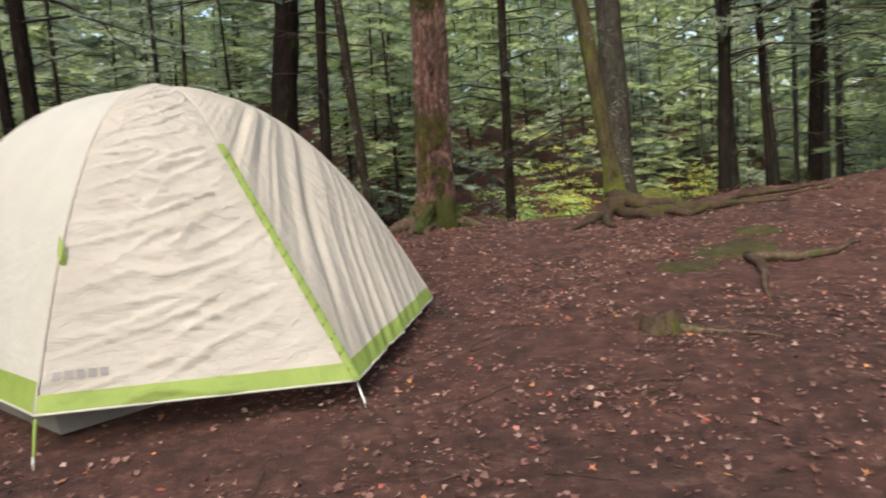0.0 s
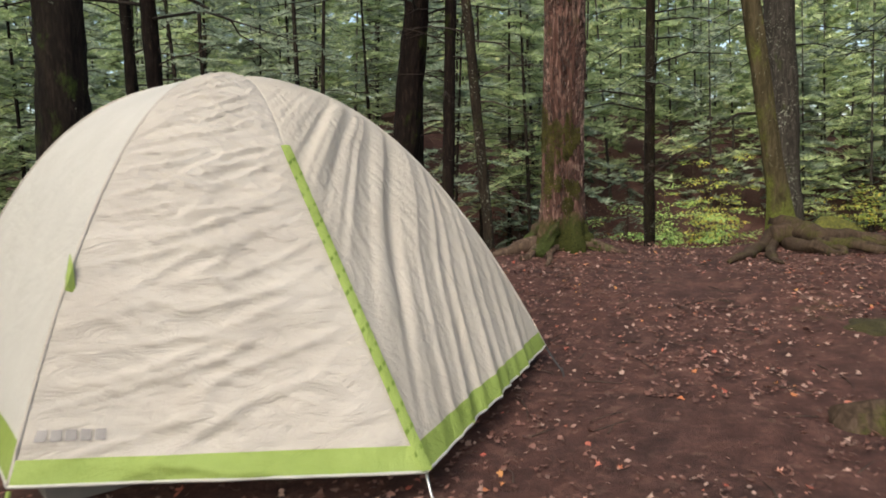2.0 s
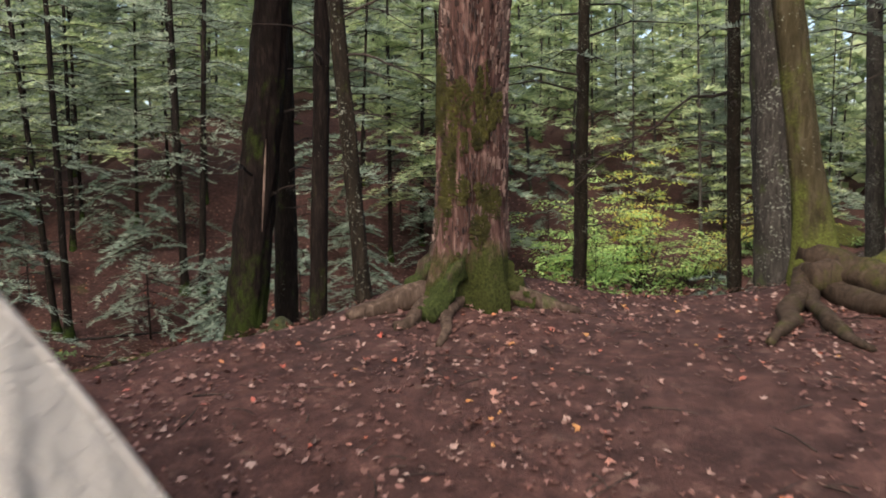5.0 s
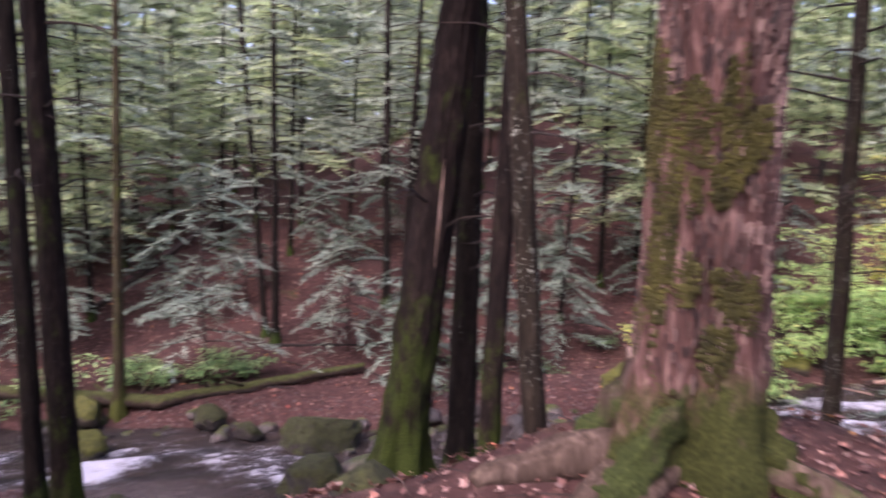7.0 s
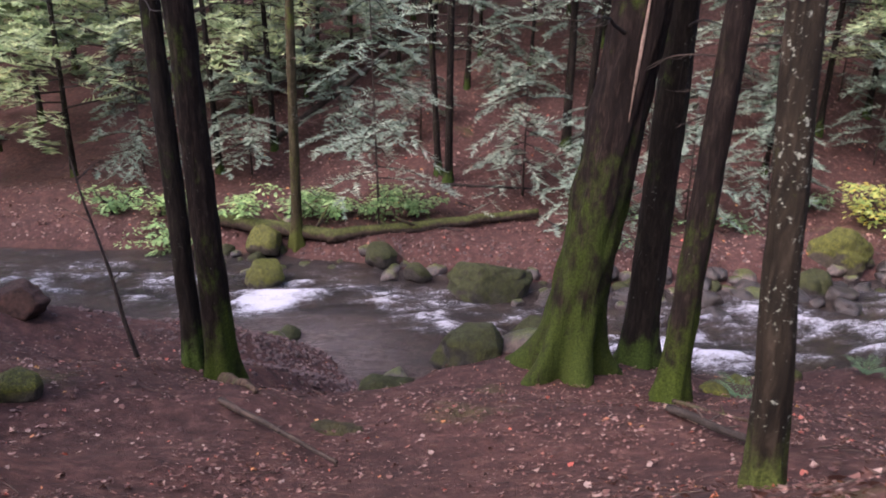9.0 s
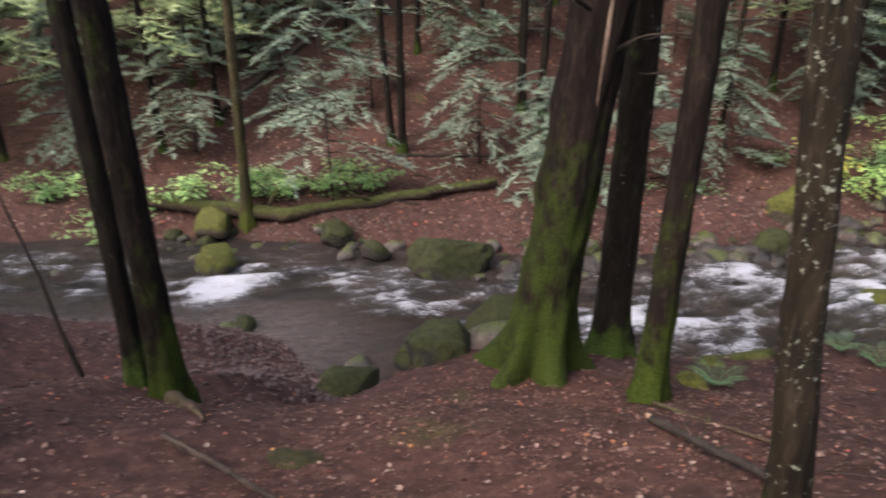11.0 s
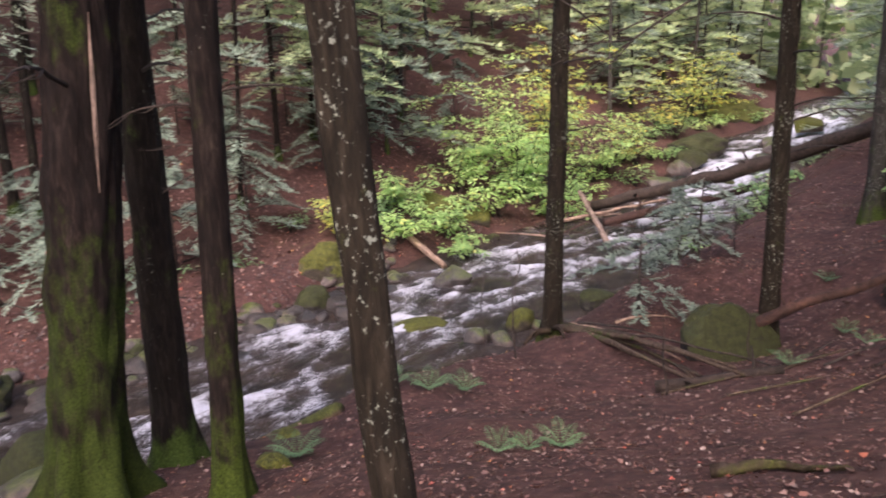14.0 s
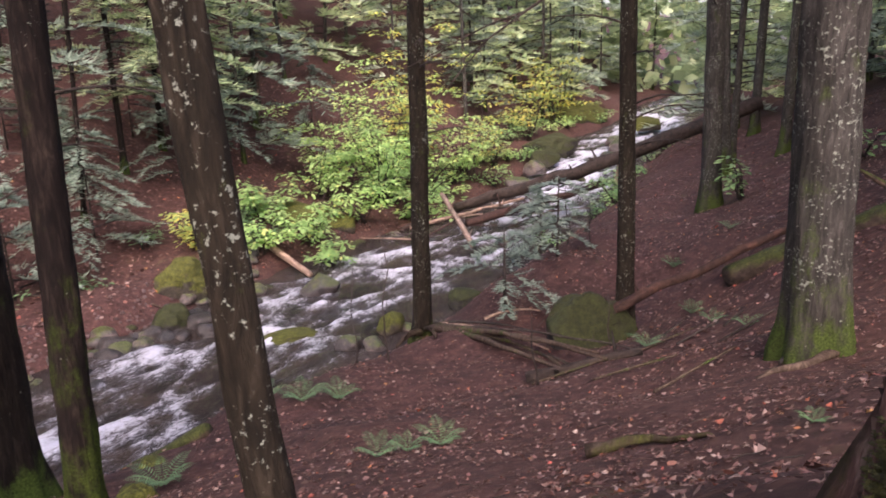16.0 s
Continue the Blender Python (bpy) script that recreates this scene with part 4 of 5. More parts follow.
tent = thing("dome_tent", (0, 0, 0), "cream dome tent with a lime green hem, closed porch zip", "tent")
seam_a, seam_r = (TENT_A, corner_arc), (TENT_B, porch_ridge)
seam_c, seam_d, seam_e = (TENT_C, corner_arc), (TENT_D, corner_arc), (TENT_E, corner_arc)
panel(tent, "door_panel", seam_a, seam_r, door_folds, FLY, 110, 190, label="wrinkled cream nylon door")
panel(tent, "side_panel", seam_r, seam_c, side_folds, FLY_SIDE, 170, 120, label="cream nylon pulled into upright folds")
panel(tent, "end_panel", seam_c, seam_e, calm_folds, FLY_WHITE, 40, 40)
panel(tent, "back_panel", seam_e, seam_d, calm_folds, FLY_WHITE, 40, 40)
panel(tent, "white_panel", seam_d, seam_a, calm_folds, FLY_WHITE, 60, 60, label="smooth white nylon end")
for nm, lft, rgt, wr in (("door", seam_a, seam_r, door_folds), ("side", seam_r, seam_c, side_folds), ("end", seam_c, seam_e, calm_folds), ("back", seam_e, seam_d, calm_folds), ("white", seam_d, seam_a, calm_folds)):
    panel(tent, "hem_band", lft, rgt, wr, GREEN_BAND, 60, 6, 0.0, 0.031 if nm == "door" else 0.032 if nm == "side" else 0.052, 0.007, "lime green hem")
    edge = [panel_point(lft, rgt, i / 40, 0.0, wr, 0.004) for i in range(41)]
    v, f = tube_data(edge, [0.008] * 41, 5)
    mesh_object("hem_piping", v, f, FLY_WHITE, tent, "pale grey piping")
# seams over the poles
for nm, (c, fn) in (("a", seam_a), ("c", seam_c), ("d", seam_d), ("e", seam_e)):
    v, f = tube_data([fn(c, i / 50) for i in range(51)], [0.010] * 51, 6)
    mesh_object("pole_sleeve", v, f, FLY, tent)
for lft, rgt, wr, s in ((seam_r, seam_c, side_folds, 0.62), (seam_a, seam_r, door_folds, 0.80)):
    v, f = tube_data([panel_point(lft, rgt, i / 60, s + 0.02 * math.sin(math.pi * i / 60), wr, -0.001) for i in range(61)], [0.0028] * 61, 5)
    mesh_object("cross_seam", v, f, FLY, tent)
# zip along the porch ridge
zv, zf = [], []
zs_top = math.asin((ZIP_TOP.z - TENT_B.z) / (PEAK - TENT_B.z)) / (math.pi / 2)
NZ = 90
along_zip = (ZIP_TOP - TENT_B).normalized()
zip_side = Vector((0.80, 0.55, 0.0)).normalized()
zip_out = zip_side.cross(along_zip).normalized()
if zip_out.y > 0:
    zip_out = -zip_out
for i in range(NZ + 1):
    p = TENT_B.lerp(ZIP_TOP, i / NZ) + zip_out * (0.014 + 0.004 * noise.noise(Vector((i * 0.5, 0, 0))))
    zv += [p - zip_side * 0.026, p + zip_out * 0.006, p + zip_side * 0.026]
    if i < NZ:
        zf += [(i * 3, i * 3 + 1, i * 3 + 4, i * 3 + 3), (i * 3 + 1, i * 3 + 2, i * 3 + 5, i * 3 + 4)]
zipper = mesh_object("zip_flap", zv, zf, GREEN_BAND, tent, "lime green zip flap")
for i in range(3, NZ - 2, 5):
    p, q = Vector(zv[i * 3]) + zip_out * 0.004, Vector(zv[i * 3 + 8]) + zip_out * 0.004
    w = along_zip * 0.022
    mesh_object("stitch_mark", [p, p + w, q + w, q], [(0, 1, 2, 3)], GREEN_DARK, zipper, "darker green stitch mark")
# vent tab on the pole
p0 = corner_arc(TENT_A, 0.27)
v = [p0 + Vector((-0.02, -0.02, -0.07)), p0 + Vector((0.05, -0.02, -0.09)), p0 + Vector((0.03, 0.0, 0.06)), p0 + Vector((0.0, 0.03, 0.12)), p0 + Vector((0.02, -0.04, -0.02))]
mesh_object("vent_tab", v, [(0, 1, 4), (1, 2, 4), (2, 3, 4), (3, 0, 4)], GREEN_BAND, tent, "lime green vent tab", False)
# printed mark: plain grey bars
for k, w in enumerate((0.045, 0.05, 0.04, 0.05, 0.05)):
    u = 0.04 + k * 0.036
    pts = [panel_point(seam_a, seam_r, u + du, s, door_folds, 0.006) for du, s in ((0, 0.052), (0.026, 0.052), (0.026, 0.066), (0, 0.066))]
    mesh_object("print_bar", pts, [(0, 1, 2, 3)], LOGO_GREY, tent, "grey printed bar")
# inner floor
base = [TENT_A, TENT_C, TENT_E, TENT_D]
fv, ff = [], []
for z, k in ((-0.06, 0.90), (0.10, 0.92), (0.34, 0.86)):
    for c in base:
        fv.append(TENT_MID + (Vector((c.x, c.y, 0)) - TENT_MID) * k + Vector((0, 0, z)))
for r in range(2):
    for i in range(4):
        ff.append((r * 4 + i, r * 4 + (i + 1) % 4, r * 4 + 4 + (i + 1) % 4, r * 4 + 4 + i))
mesh_object("inner_floor", fv, ff, GREY_CLOTH, tent, "dark grey tub floor", False)


def peg(parent, hem, foot, strap_mat, w):
    v, f = tube_data([hem, Vector(hem).lerp(foot, 0.5) + Vector((0, 0, -0.005)), foot], [w, w * 0.8, w * 0.7], 6)
    mesh_object("strap", v, f, strap_mat, parent)
    d = (Vector(foot) - Vector(hem)).normalized()
    v, f = tube_data([Vector(foot) + Vector((0.0, 0, 0.025)) - d * 0.02, Vector(foot), Vector(foot) + Vector((d.x * 0.05, d.y * 0.05, -0.12))], [0.005, 0.005, 0.003], 6)
    mesh_object("peg", v, f, CORD if strap_mat == CORD else METAL, parent, "thin tent peg")


peg(tent, TENT_A + Vector((0, 0, -0.02)), Vector((-1.83, 2.66, ground_z(-1.83, 2.66) + 0.02)), GREEN_BAND, 0.011)
peg(tent, TENT_B, Vector((-0.20, 3.10, ground_z(-0.20, 3.10) + 0.02)), METAL, 0.008)
peg(tent, TENT_C, Vector((0.44, 4.74, ground_z(0.44, 4.74) + 0.03)), CORD, 0.008)


# ---- logs, roots and sticks ----
def log(name, a, b2, r0, r1, material, label, category="log", stubs=3, sag=0.0, seed=1.0, n=12):
    t = thing(name, a, label, category)
    d = Vector(b2) - Vector(a)
    line = bent((0, 0, 0), d, sag, 14, seed, 0.02)
    v, f = tube_data(line, [r0 + (r1 - r0) * i / 14 for i in range(15)], n, 0.22, seed)
    mesh_object("stem", v, f, material, t)
    rg2 = random.Random(int(seed * 77))
    for k in range(stubs):
        i = rg2.randint(2, 12)
        end = line[i] + Vector((rg2.uniform(-1, 1), rg2.uniform(-1, 1), rg2.uniform(0.2, 1))).normalized() * rg2.uniform(2.0, 5.0) * r0
        v, f = tube_data([line[i], line[i].lerp(end, 0.6), end], [r0 * 0.3, r0 * 0.22, r0 * 0.1], 6)
        mesh_object("stub", v, f, material, t)
    return t


def lie(x, y, dz):
    return (x, y, ground_z(x, y) + dz)


log("fallen_log", lie(-17.2, 20.9, 0.15), lie(-12.3, 22.5, 0.14), 0.20, 0.19, LOG_MOSS, "long moss-covered fallen log on the far bank", seed=2.0)
log("fallen_log", lie(-12.6, 22.3, 0.2), lie(-7.9, 26.2, 0.22), 0.19, 0.12, LOG_MOSS, "mossy fallen log lying along the far bank", seed=3.1)
log("stick", lie(-11.6, 27.0, 0.08), lie(-8.2, 28.2, 0.1), 0.06, 0.03, TWIG, "thin dead stick below the twin trunks", "stick", 4, seed=3.5, n=7)
log("mossy_log", lie(-1.75, 17.15, 0.05), lie(-0.25, 16.3, 0.06), 0.11, 0.09, LOG_MOSS, "short moss-covered log at the bank's edge", seed=4.0, stubs=0)
log("fallen_log", lie(4.8, 17.05, 0.14), lie(8.5, 16.4, 0.16), 0.085, 0.06, REDWOOD, "long reddish fallen pole lying up the bank", seed=5.0)
log("fallen_log", lie(3.62, 15.75, 0.05), lie(4.75, 14.95, 0.06), 0.085, 0.06, LOG_DARK, "dark knotty log lying on the leaf litter", seed=6.0, stubs=5)
log("mossy_log", lie(7.6, 16.6, 0.05), lie(8.6, 14.0, 0.1), 0.21, 0.18, LOG_MOSS, "dark log with a mossy top behind the grey tree", seed=6.6)
log("fallen_tree", (10.2, 34.2, -4.6), (19.2, 28.0, -0.6), 0.20, 0.28, LOG_DARK, "dark fallen tree spanning the stream", sag=0.2, seed=7.0, stubs=7)
log("fallen_log", (9.6, 31.6, -4.6), (16.4, 32.2, -3.7), 0.16, 0.12, REDWOOD, "broken reddish trunk jammed across the stream", seed=7.7, stubs=6)
log("bleached_stick", (8.95, 29.6, -4.85), (9.25, 33.1, -3.75), 0.10, 0.08, DEADWOOD, "pale barkless branch propped on the driftwood", "branch", 2, seed=8.0)
log("bleached_stick", (7.4, 31.4, -4.45), (12.4, 32.6, -4.15), 0.07, 0.05, DEADWOOD, "pale barkless pole lying on the driftwood", "branch", 2, seed=8.4)
log("bleached_log", (2.6, 31.0, -4.45), (3.35, 28.8, -4.85), 0.11, 0.09, DEADWOOD, "short pale barkless log at the far shore", seed=9.0, stubs=1)
log("fallen_log", (0.2, 32.8, -3.9), (2.7, 31.2, -4.5), 0.20, 0.18, LOG_DARK, "brown fallen log on the far shore", seed=9.7)
log("stick", lie(-1.1, 13.2, 0.04), lie(-0.2, 12.2, 0.04), 0.02, 0.014, ROOT_BARE, "long thin stick on the leaf litter", "stick", 2, seed=10.0, n=7)
log("stick", lie(-0.98, 12.4, 0.04), lie(-0.2, 11.45, 0.05), 0.035, 0.024, TWIG, "dark dead stick on the leaf litter", "stick", 3, seed=11.0, n=7)
log("stick", lie(-1.05, 12.6, 0.04), lie(-0.72, 12.1, 0.05), 0.02, 0.012, DEADWOOD, "pale thin stick on the leaf litter", "stick", 1, seed=11.4, n=7)
log("stick", lie(-2.4, 7.9, 0.03), lie(-1.05, 8.2, 0.03), 0.018, 0.01, TWIG, "long dark stick on the ground", "stick", 3, seed=12.0, n=7)
log("stick", lie(-19.0, 27.0, 0.1), lie(-16.5, 31.5, 2.2), 0.14, 0.1, LOG_DARK, "fallen trunk leaning up the far slope", "trunk", 2, seed=12.6)
log("broken_snag", (15.5, 31.0, -4.4), (15.65, 31.0, -2.1), 0.17, 0.05, DEADWOOD, "splintered upright stub beside the fallen tree", "snag", 2, seed=12.8, n=8)
log("stick", lie(-4.3, 10.9, 0.04), lie(-2.75, 10.5, 0.05), 0.03, 0.014, TWIG, "dark crooked stick on the bank", "stick", 3, seed=12.9, n=7)
rgs = random.Random(31)
for i in range(26):
    x, y = rgs.uniform(7.2, 14.0), rgs.uniform(30.8, 33.6)
    a = rgs.uniform(0, 6.3)
    ln = rgs.uniform(0.8, 2.6)
    log("driftwood_stick", (x, y, -4.95 + rgs.uniform(0.1, 0.6)), (x + math.cos(a) * ln, y + math.sin(a) * ln * 0.6, -4.9 + rgs.uniform(0.1, 0.8)), 0.035, 0.015, rgs.choice([DEADWOOD, TWIG, REDWOOD]), "thin stick in the driftwood pile", "stick", 1, seed=13 + i, n=6)
for i, (x0, y0, x1, y1, m, r) in enumerate(((3.62, 19.3, 4.05, 15.6, ROOT_BARE, 0.065), (3.7, 19.4, 4.35, 15.1, ROOT_BARE, 0.055), (3.75, 19.35, 4.2, 16.0, ROOT_MOSS, 0.05), (3.65, 19.3, 4.5, 15.5, ROOT_BARE, 0.05), (3.8, 19.3, 4.4, 16.6, DEADWOOD, 0.03),
                                                (4.15, 18.2, 5.3, 18.45, DEADWOOD, 0.028), (3.8, 18.9, 5.0, 17.6, TWIG, 0.025), (3.5, 19.2, 3.3, 18.2, ROOT_MOSS, 0.05), (3.7, 19.2, 4.75, 15.2, TWIG, 0.03), (3.45, 19.35, 2.9, 19.0, ROOT_MOSS, 0.07))):
    log("bare_root", lie(x0, y0, 0.16), lie(x1, y1, 0.05), r, r * 0.4, m, "long bare root running down the bank", "root", 1, sag=-0.08, seed=20 + i, n=8)



rgt = random.Random(64)
for i in range(26):
    x = rgt.uniform(-15, 1) if i < 16 else rgt.uniform(2.4, 6.0)
    y = shore_far(x) + rgt.uniform(0.3, 5.0) if i < 16 else rgt.uniform(12.2, 16.0)
    a, ln = rgt.uniform(-0.6, 0.9), rgt.uniform(0.6, 1.8) * (1.0 if i < 16 else 0.55)
    log("stick", lie(x, y, 0.03), lie(x + math.cos(a) * ln, y + math.sin(a) * ln, 0.05), 0.028 if i < 16 else 0.015, 0.012, rgt.choice([TWIG, TWIG, ROOT_BARE]), "dead crooked stick lying on fallen leaves", "stick", 2, seed=70 + i, n=6)


def surface_root(pts, r0, material, label, seed, rise=0.35):
    """A root that follows the ground, half sunk in it."""
    t = thing("tree_root", lie(*pts[0], 0.0), label, "root", "surface roots")
    o = Vector(lie(*pts[0], 0.0))
    line = []
    for i in range(len(pts) - 1):
        for k in range(6):
            u = k / 6
            x, y = pts[i][0] + (pts[i + 1][0] - pts[i][0]) * u, pts[i][1] + (pts[i + 1][1] - pts[i][1]) * u
            w = 0.05 * noise.noise(Vector((x * 3, y * 3, seed)))
            line.append(Vector((x + w, y - w, 0)))
    line.append(Vector((*pts[-1], 0)))
    n = len(line)
    radii = [r0 * (1 - 0.72 * i / (n - 1)) * (1 + 0.25 * noise.noise(Vector((i * 0.6, seed, 0)))) for i in range(n)]
    line = [Vector((p.x, p.y, ground_z(p.x, p.y) + radii[i] * rise * (1 + 0.7 * noise.noise(Vector((i * 0.4, seed, 5)))))) - o for i, p in enumerate(line)]
    v, f = tube_data(line, radii, 10, 0.5, seed)
    mesh_object("wood", v, f, material, t)
    return t


foot = (3.28, 9.2)
for i, (r, pts) in enumerate(((0.09, [foot, (2.6, 8.2), (2.28, 7.7)]), (0.07, [foot, (2.75, 8.0), (2.73, 7.5)]), (0.11, [foot, (3.3, 8.2), (3.45, 7.8)]),
                              (0.14, [foot, (3.5, 8.5), (3.95, 8.65), (4.3, 8.45)]), (0.07, [(3.5, 8.4), (3.8, 8.0), (4.5, 8.2), (5.2, 8.05)]), (0.06, [(4.1, 8.6), (5.0, 8.9), (5.7, 8.7), (6.4, 9.1)]), (0.12, [(3.1, 8.9), (3.6, 8.85), (4.0, 9.1)]),
                              (0.06, [(3.4, 8.5), (3.55, 8.05), (3.4, 7.75)]), (0.05, [(3.9, 8.6), (4.2, 8.25), (4.15, 7.9)]), (0.045, [(4.4, 8.4), (5.1, 8.45), (6.0, 8.3)]))):
    surface_root(pts, r, ROOT_MOSS, "gnarled mossy root spreading over the ground", 3.3 * i, 1.3 if i in (3, 4, 6, 7, 8) else 0.8)
foot = (0.65, 8.7)
for i, (r, pts) in enumerate(((0.07, [foot, (0.56, 8.35), (0.47, 7.85)]), (0.13, [foot, (0.3, 8.5), (-0.1, 8.35)]), (0.10, [(0.7, 8.7), (1.02, 8.55), (1.4, 8.5)]), (0.11, [foot, (0.42, 8.42), (0.2, 8.15)]))):
    surface_root(pts, r, ROOT_BARE, "thick flared root at the foot of the old tree", 7.3 * i, 0.5)
surface_root([(3.35, 5.45), (3.15, 4.9), (2.85, 4.25)], 0.05, ROOT_BARE, "arched grey root breaking the soil", 41, 1.2)
surface_root([(3.35, 5.45), (3.9, 5.3), (4.5, 5.6)], 0.06, ROOT_BARE, "grey root breaking the soil", 43, 0.8)
surface_root([(1.98, 3.98), (2.2, 3.8), (2.5, 3.45)], 0.035, ROOT_BARE, "low mossy root hump", 45, 0.5)
surface_root([(1.75, 11.5), (2.05, 11.3), (2.12, 10.9)], 0.04, ROOT_MOSS, "small arched mossy root on the bank", 47, 1.2)
surface_root([(-5.6, 12.1), (-4.9, 11.7), (-4.3, 11.3)], 0.08, ROOT_BARE, "dark root at the foot of the twin trees", 49, 0.6)
surface_root([(4.5, 12.2), (4.1, 12.1), (3.75, 12.2)], 0.05, ROOT_BARE, "dark root at the foot of the grey tree", 51, 0.6)


# ---- rocks ----
def rock_data(sx, sy, sz, seed, sub=4):
    bm = bmesh.new()
    bmesh.ops.create_icosphere(bm, subdivisions=sub, radius=1.0)
    rk = random.Random(int(seed * 13 + 5))
    planes = [(Vector((rk.gauss(0, 1), rk.gauss(0, 1), rk.gauss(0.35, 0.8))).normalized(), rk.uniform(0.62, 0.92)) for _ in range(7)]
    for vt in bm.verts:
        p = vt.co.copy()
        k = 1 + 0.28 * noise.noise(p * 1.1 + Vector((seed, 0, 0))) + 0.16 * abs(noise.noise(p * 2.3 + Vector((0, seed, 0)))) + 0.07 * noise.noise(p * 5 + Vector((0, 0, seed))) + 0.04 * noise.noise(p * 12 + Vector((0, 0, seed))) + 0.02 * noise.noise(p * 27 + Vector((0, 0, seed)))
        q = Vector((p.x, p.y, max(-0.55, p.z))) * k
        for nrm, cut in planes:
            over = q.dot(nrm) - cut
            if over > 0:
                q -= nrm * (over * 0.85)
        vt.co = (q.x * sx, q.y * sy, q.z * sz)
    verts, faces = [tuple(vt.co) for vt in bm.verts], [tuple(vt.index for vt in fc.verts) for fc in bm.faces]
    bm.free()
    return verts, faces


def boulder(x, y, z, sx, sy, sz, material, label, seed, rz=0):
    v, f = rock_data(sx, sy, sz, seed, 5 if sx > 0.7 else 4 if sx > 0.4 else 3)
    ob = mesh_object("boulder", v, f, material)
    ob.matrix_world = pose(x, y, z, 0, 0, rz)
    return tagged(ob, label, "boulder")


mound = mesh_object("mossy_stump", *rock_data(0.34, 0.22, 0.20, 34, 4), ROCK_YELLOW)
mound.matrix_world = pose(3.75, 8.8, ground_z(3.75, 8.8) + 0.10, 0, 0, 12)
tagged(mound, "low rotten stump with a mossy top among roots", "stump")
MB = "moss-covered boulder at the stream's edge"
boulder(-7.45, 22.1, -4.85, 0.95, 0.75, 0.75, ROCK_MOSS, MB, 1, 20)
boulder(-12.4, 19.7, -4.85, 0.54, 0.48, 0.52, ROCK_YELLOW, MB, 2)
boulder(-14.0, 21.4, -4.6, 0.62, 0.5, 0.46, ROCK_YELLOW, "moss-covered boulder below the fallen log", 3)
boulder(-10.7, 22.2, -4.7, 0.42, 0.4, 0.38, ROCK_MOSS, MB, 4)
boulder(-9.3, 21.9, -4.8, 0.35, 0.3, 0.3, ROCK_MOSS, MB, 5)
boulder(-4.75, 19.0, -4.75, 0.85, 0.75, 0.95, ROCK_MOSS, "large mossy boulder beside the rapids", 6, 40)
boulder(-3.6, 14.1, ground_z(-3.6, 14.1) + 0.08, 0.46, 0.36, 0.34, ROCK_MOSS, "broad mossy boulder at the foot of a leaning tree", 7, 30)
boulder(-3.05, 14.5, ground_z(-3.05, 14.5) + 0.04, 0.36, 0.28, 0.24, ROCK_WET, "grey rock on the bank beside a mossy boulder", 8, 10)
boulder(-6.4, 16.2, -4.7, 0.6, 0.4, 0.35, ROCK_MOSS, MB, 9, 60)
boulder(-0.15, 28.6, -4.6, 0.80, 0.66, 0.82, ROCK_YELLOW, "big bright green mossy boulder in the stream", 10, 20)
boulder(-0.6, 26.7, -4.9, 0.55, 0.45, 0.42, ROCK_MOSS, "mossy boulder with water round it", 11)
boulder(-1.7, 27.6, -4.85, 0.5, 0.45, 0.45, ROCK_MOSS, MB, 12)
boulder(-2.5, 28.8, -4.75, 0.95, 0.6, 0.28, ROCK_WET, "flat grey slab at the far shore", 13, 30)
boulder(-3.1, 27.4, -4.85, 0.5, 0.4, 0.3, ROCK_WET, "wet grey rock at the far shore", 14)
boulder(4.35, 23.9, -4.85, 0.36, 0.32, 0.36, ROCK_YELLOW, MB, 15)
boulder(3.1, 23.4, -4.92, 0.30, 0.26, 0.24, ROCK_WET, "small brown rock in the rapids", 16)
boulder(3.6, 23.1, -4.92, 0.28, 0.25, 0.22, ROCK_WET, "small brown rock in the rapids", 17)
boulder(2.0, 24.6, -4.97, 0.75, 0.45, 0.16, ROCK_YELLOW, "low mossy slab awash in the rapids", 18)
boulder(3.4, 27.6, -4.85, 0.55, 0.45, 0.35, ROCK_WET, MB, 19)
boulder(6.6, 24.6, -4.8, 0.5, 0.4, 0.35, ROCK_MOSS, MB, 20)
boulder(4.0, 33.4, -4.3, 1.25, 0.9, 0.75, ROCK_YELLOW, "wide mossy boulder under leafy bushes", 21)
boulder(5.4, 33.2, -4.55, 0.6, 0.5, 0.45, ROCK_YELLOW, "mossy boulder under leafy bushes", 22)
boulder(19.0, 42.3, -3.9, 1.5, 1.1, 0.9, ROCK_MOSS, "large dark mossy rock by the falls", 23)
boulder(17.4, 39.9, -4.1, 0.8, 0.6, 0.5, ROCK_MOSS, "dark mossy rock by the falls", 24)
boulder(14.5, 36.8, -4.5, 0.7, 0.6, 0.45, ROCK_WET, "dark wet rock by the falls", 25)
boulder(22.5, 41.0, -3.9, 0.7, 0.6, 0.45, ROCK_WET, "dark wet rock in the falls", 26)
boulder(28.5, 46.5, -3.6, 1.1, 0.8, 0.5, ROCK_YELLOW, "mossy rock above the falls", 27)
boulder(27.5, 53.5, -3.6, 3.6, 1.8, 1.3, ROCK_YELLOW, "long mossy ledge above the falls", 38, 30)
boulder(24.0, 43.5, -4.0, 0.6, 0.5, 0.4, ROCK_WET, "dark wet rock in the falls", 39)
boulder(20.6, 39.2, -4.2, 0.7, 0.5, 0.4, ROCK_WET, "dark wet rock in the falls", 40)
boulder(16.2, 38.6, -4.2, 0.6, 0.5, 0.45, ROCK_WET, "dark wet rock by the falls", 41)
boulder(18.2, 41.2, -4.0, 0.7, 0.6, 0.5, ROCK_MOSS, "dark mossy rock by the falls", 42)
boulder(5.25, 17.0, ground_z(5.25, 17.0) + 0.08, 0.80, 0.60, 0.70, ROCK_MOSS, "mossy boulder beside a slim tree on the bank", 28)
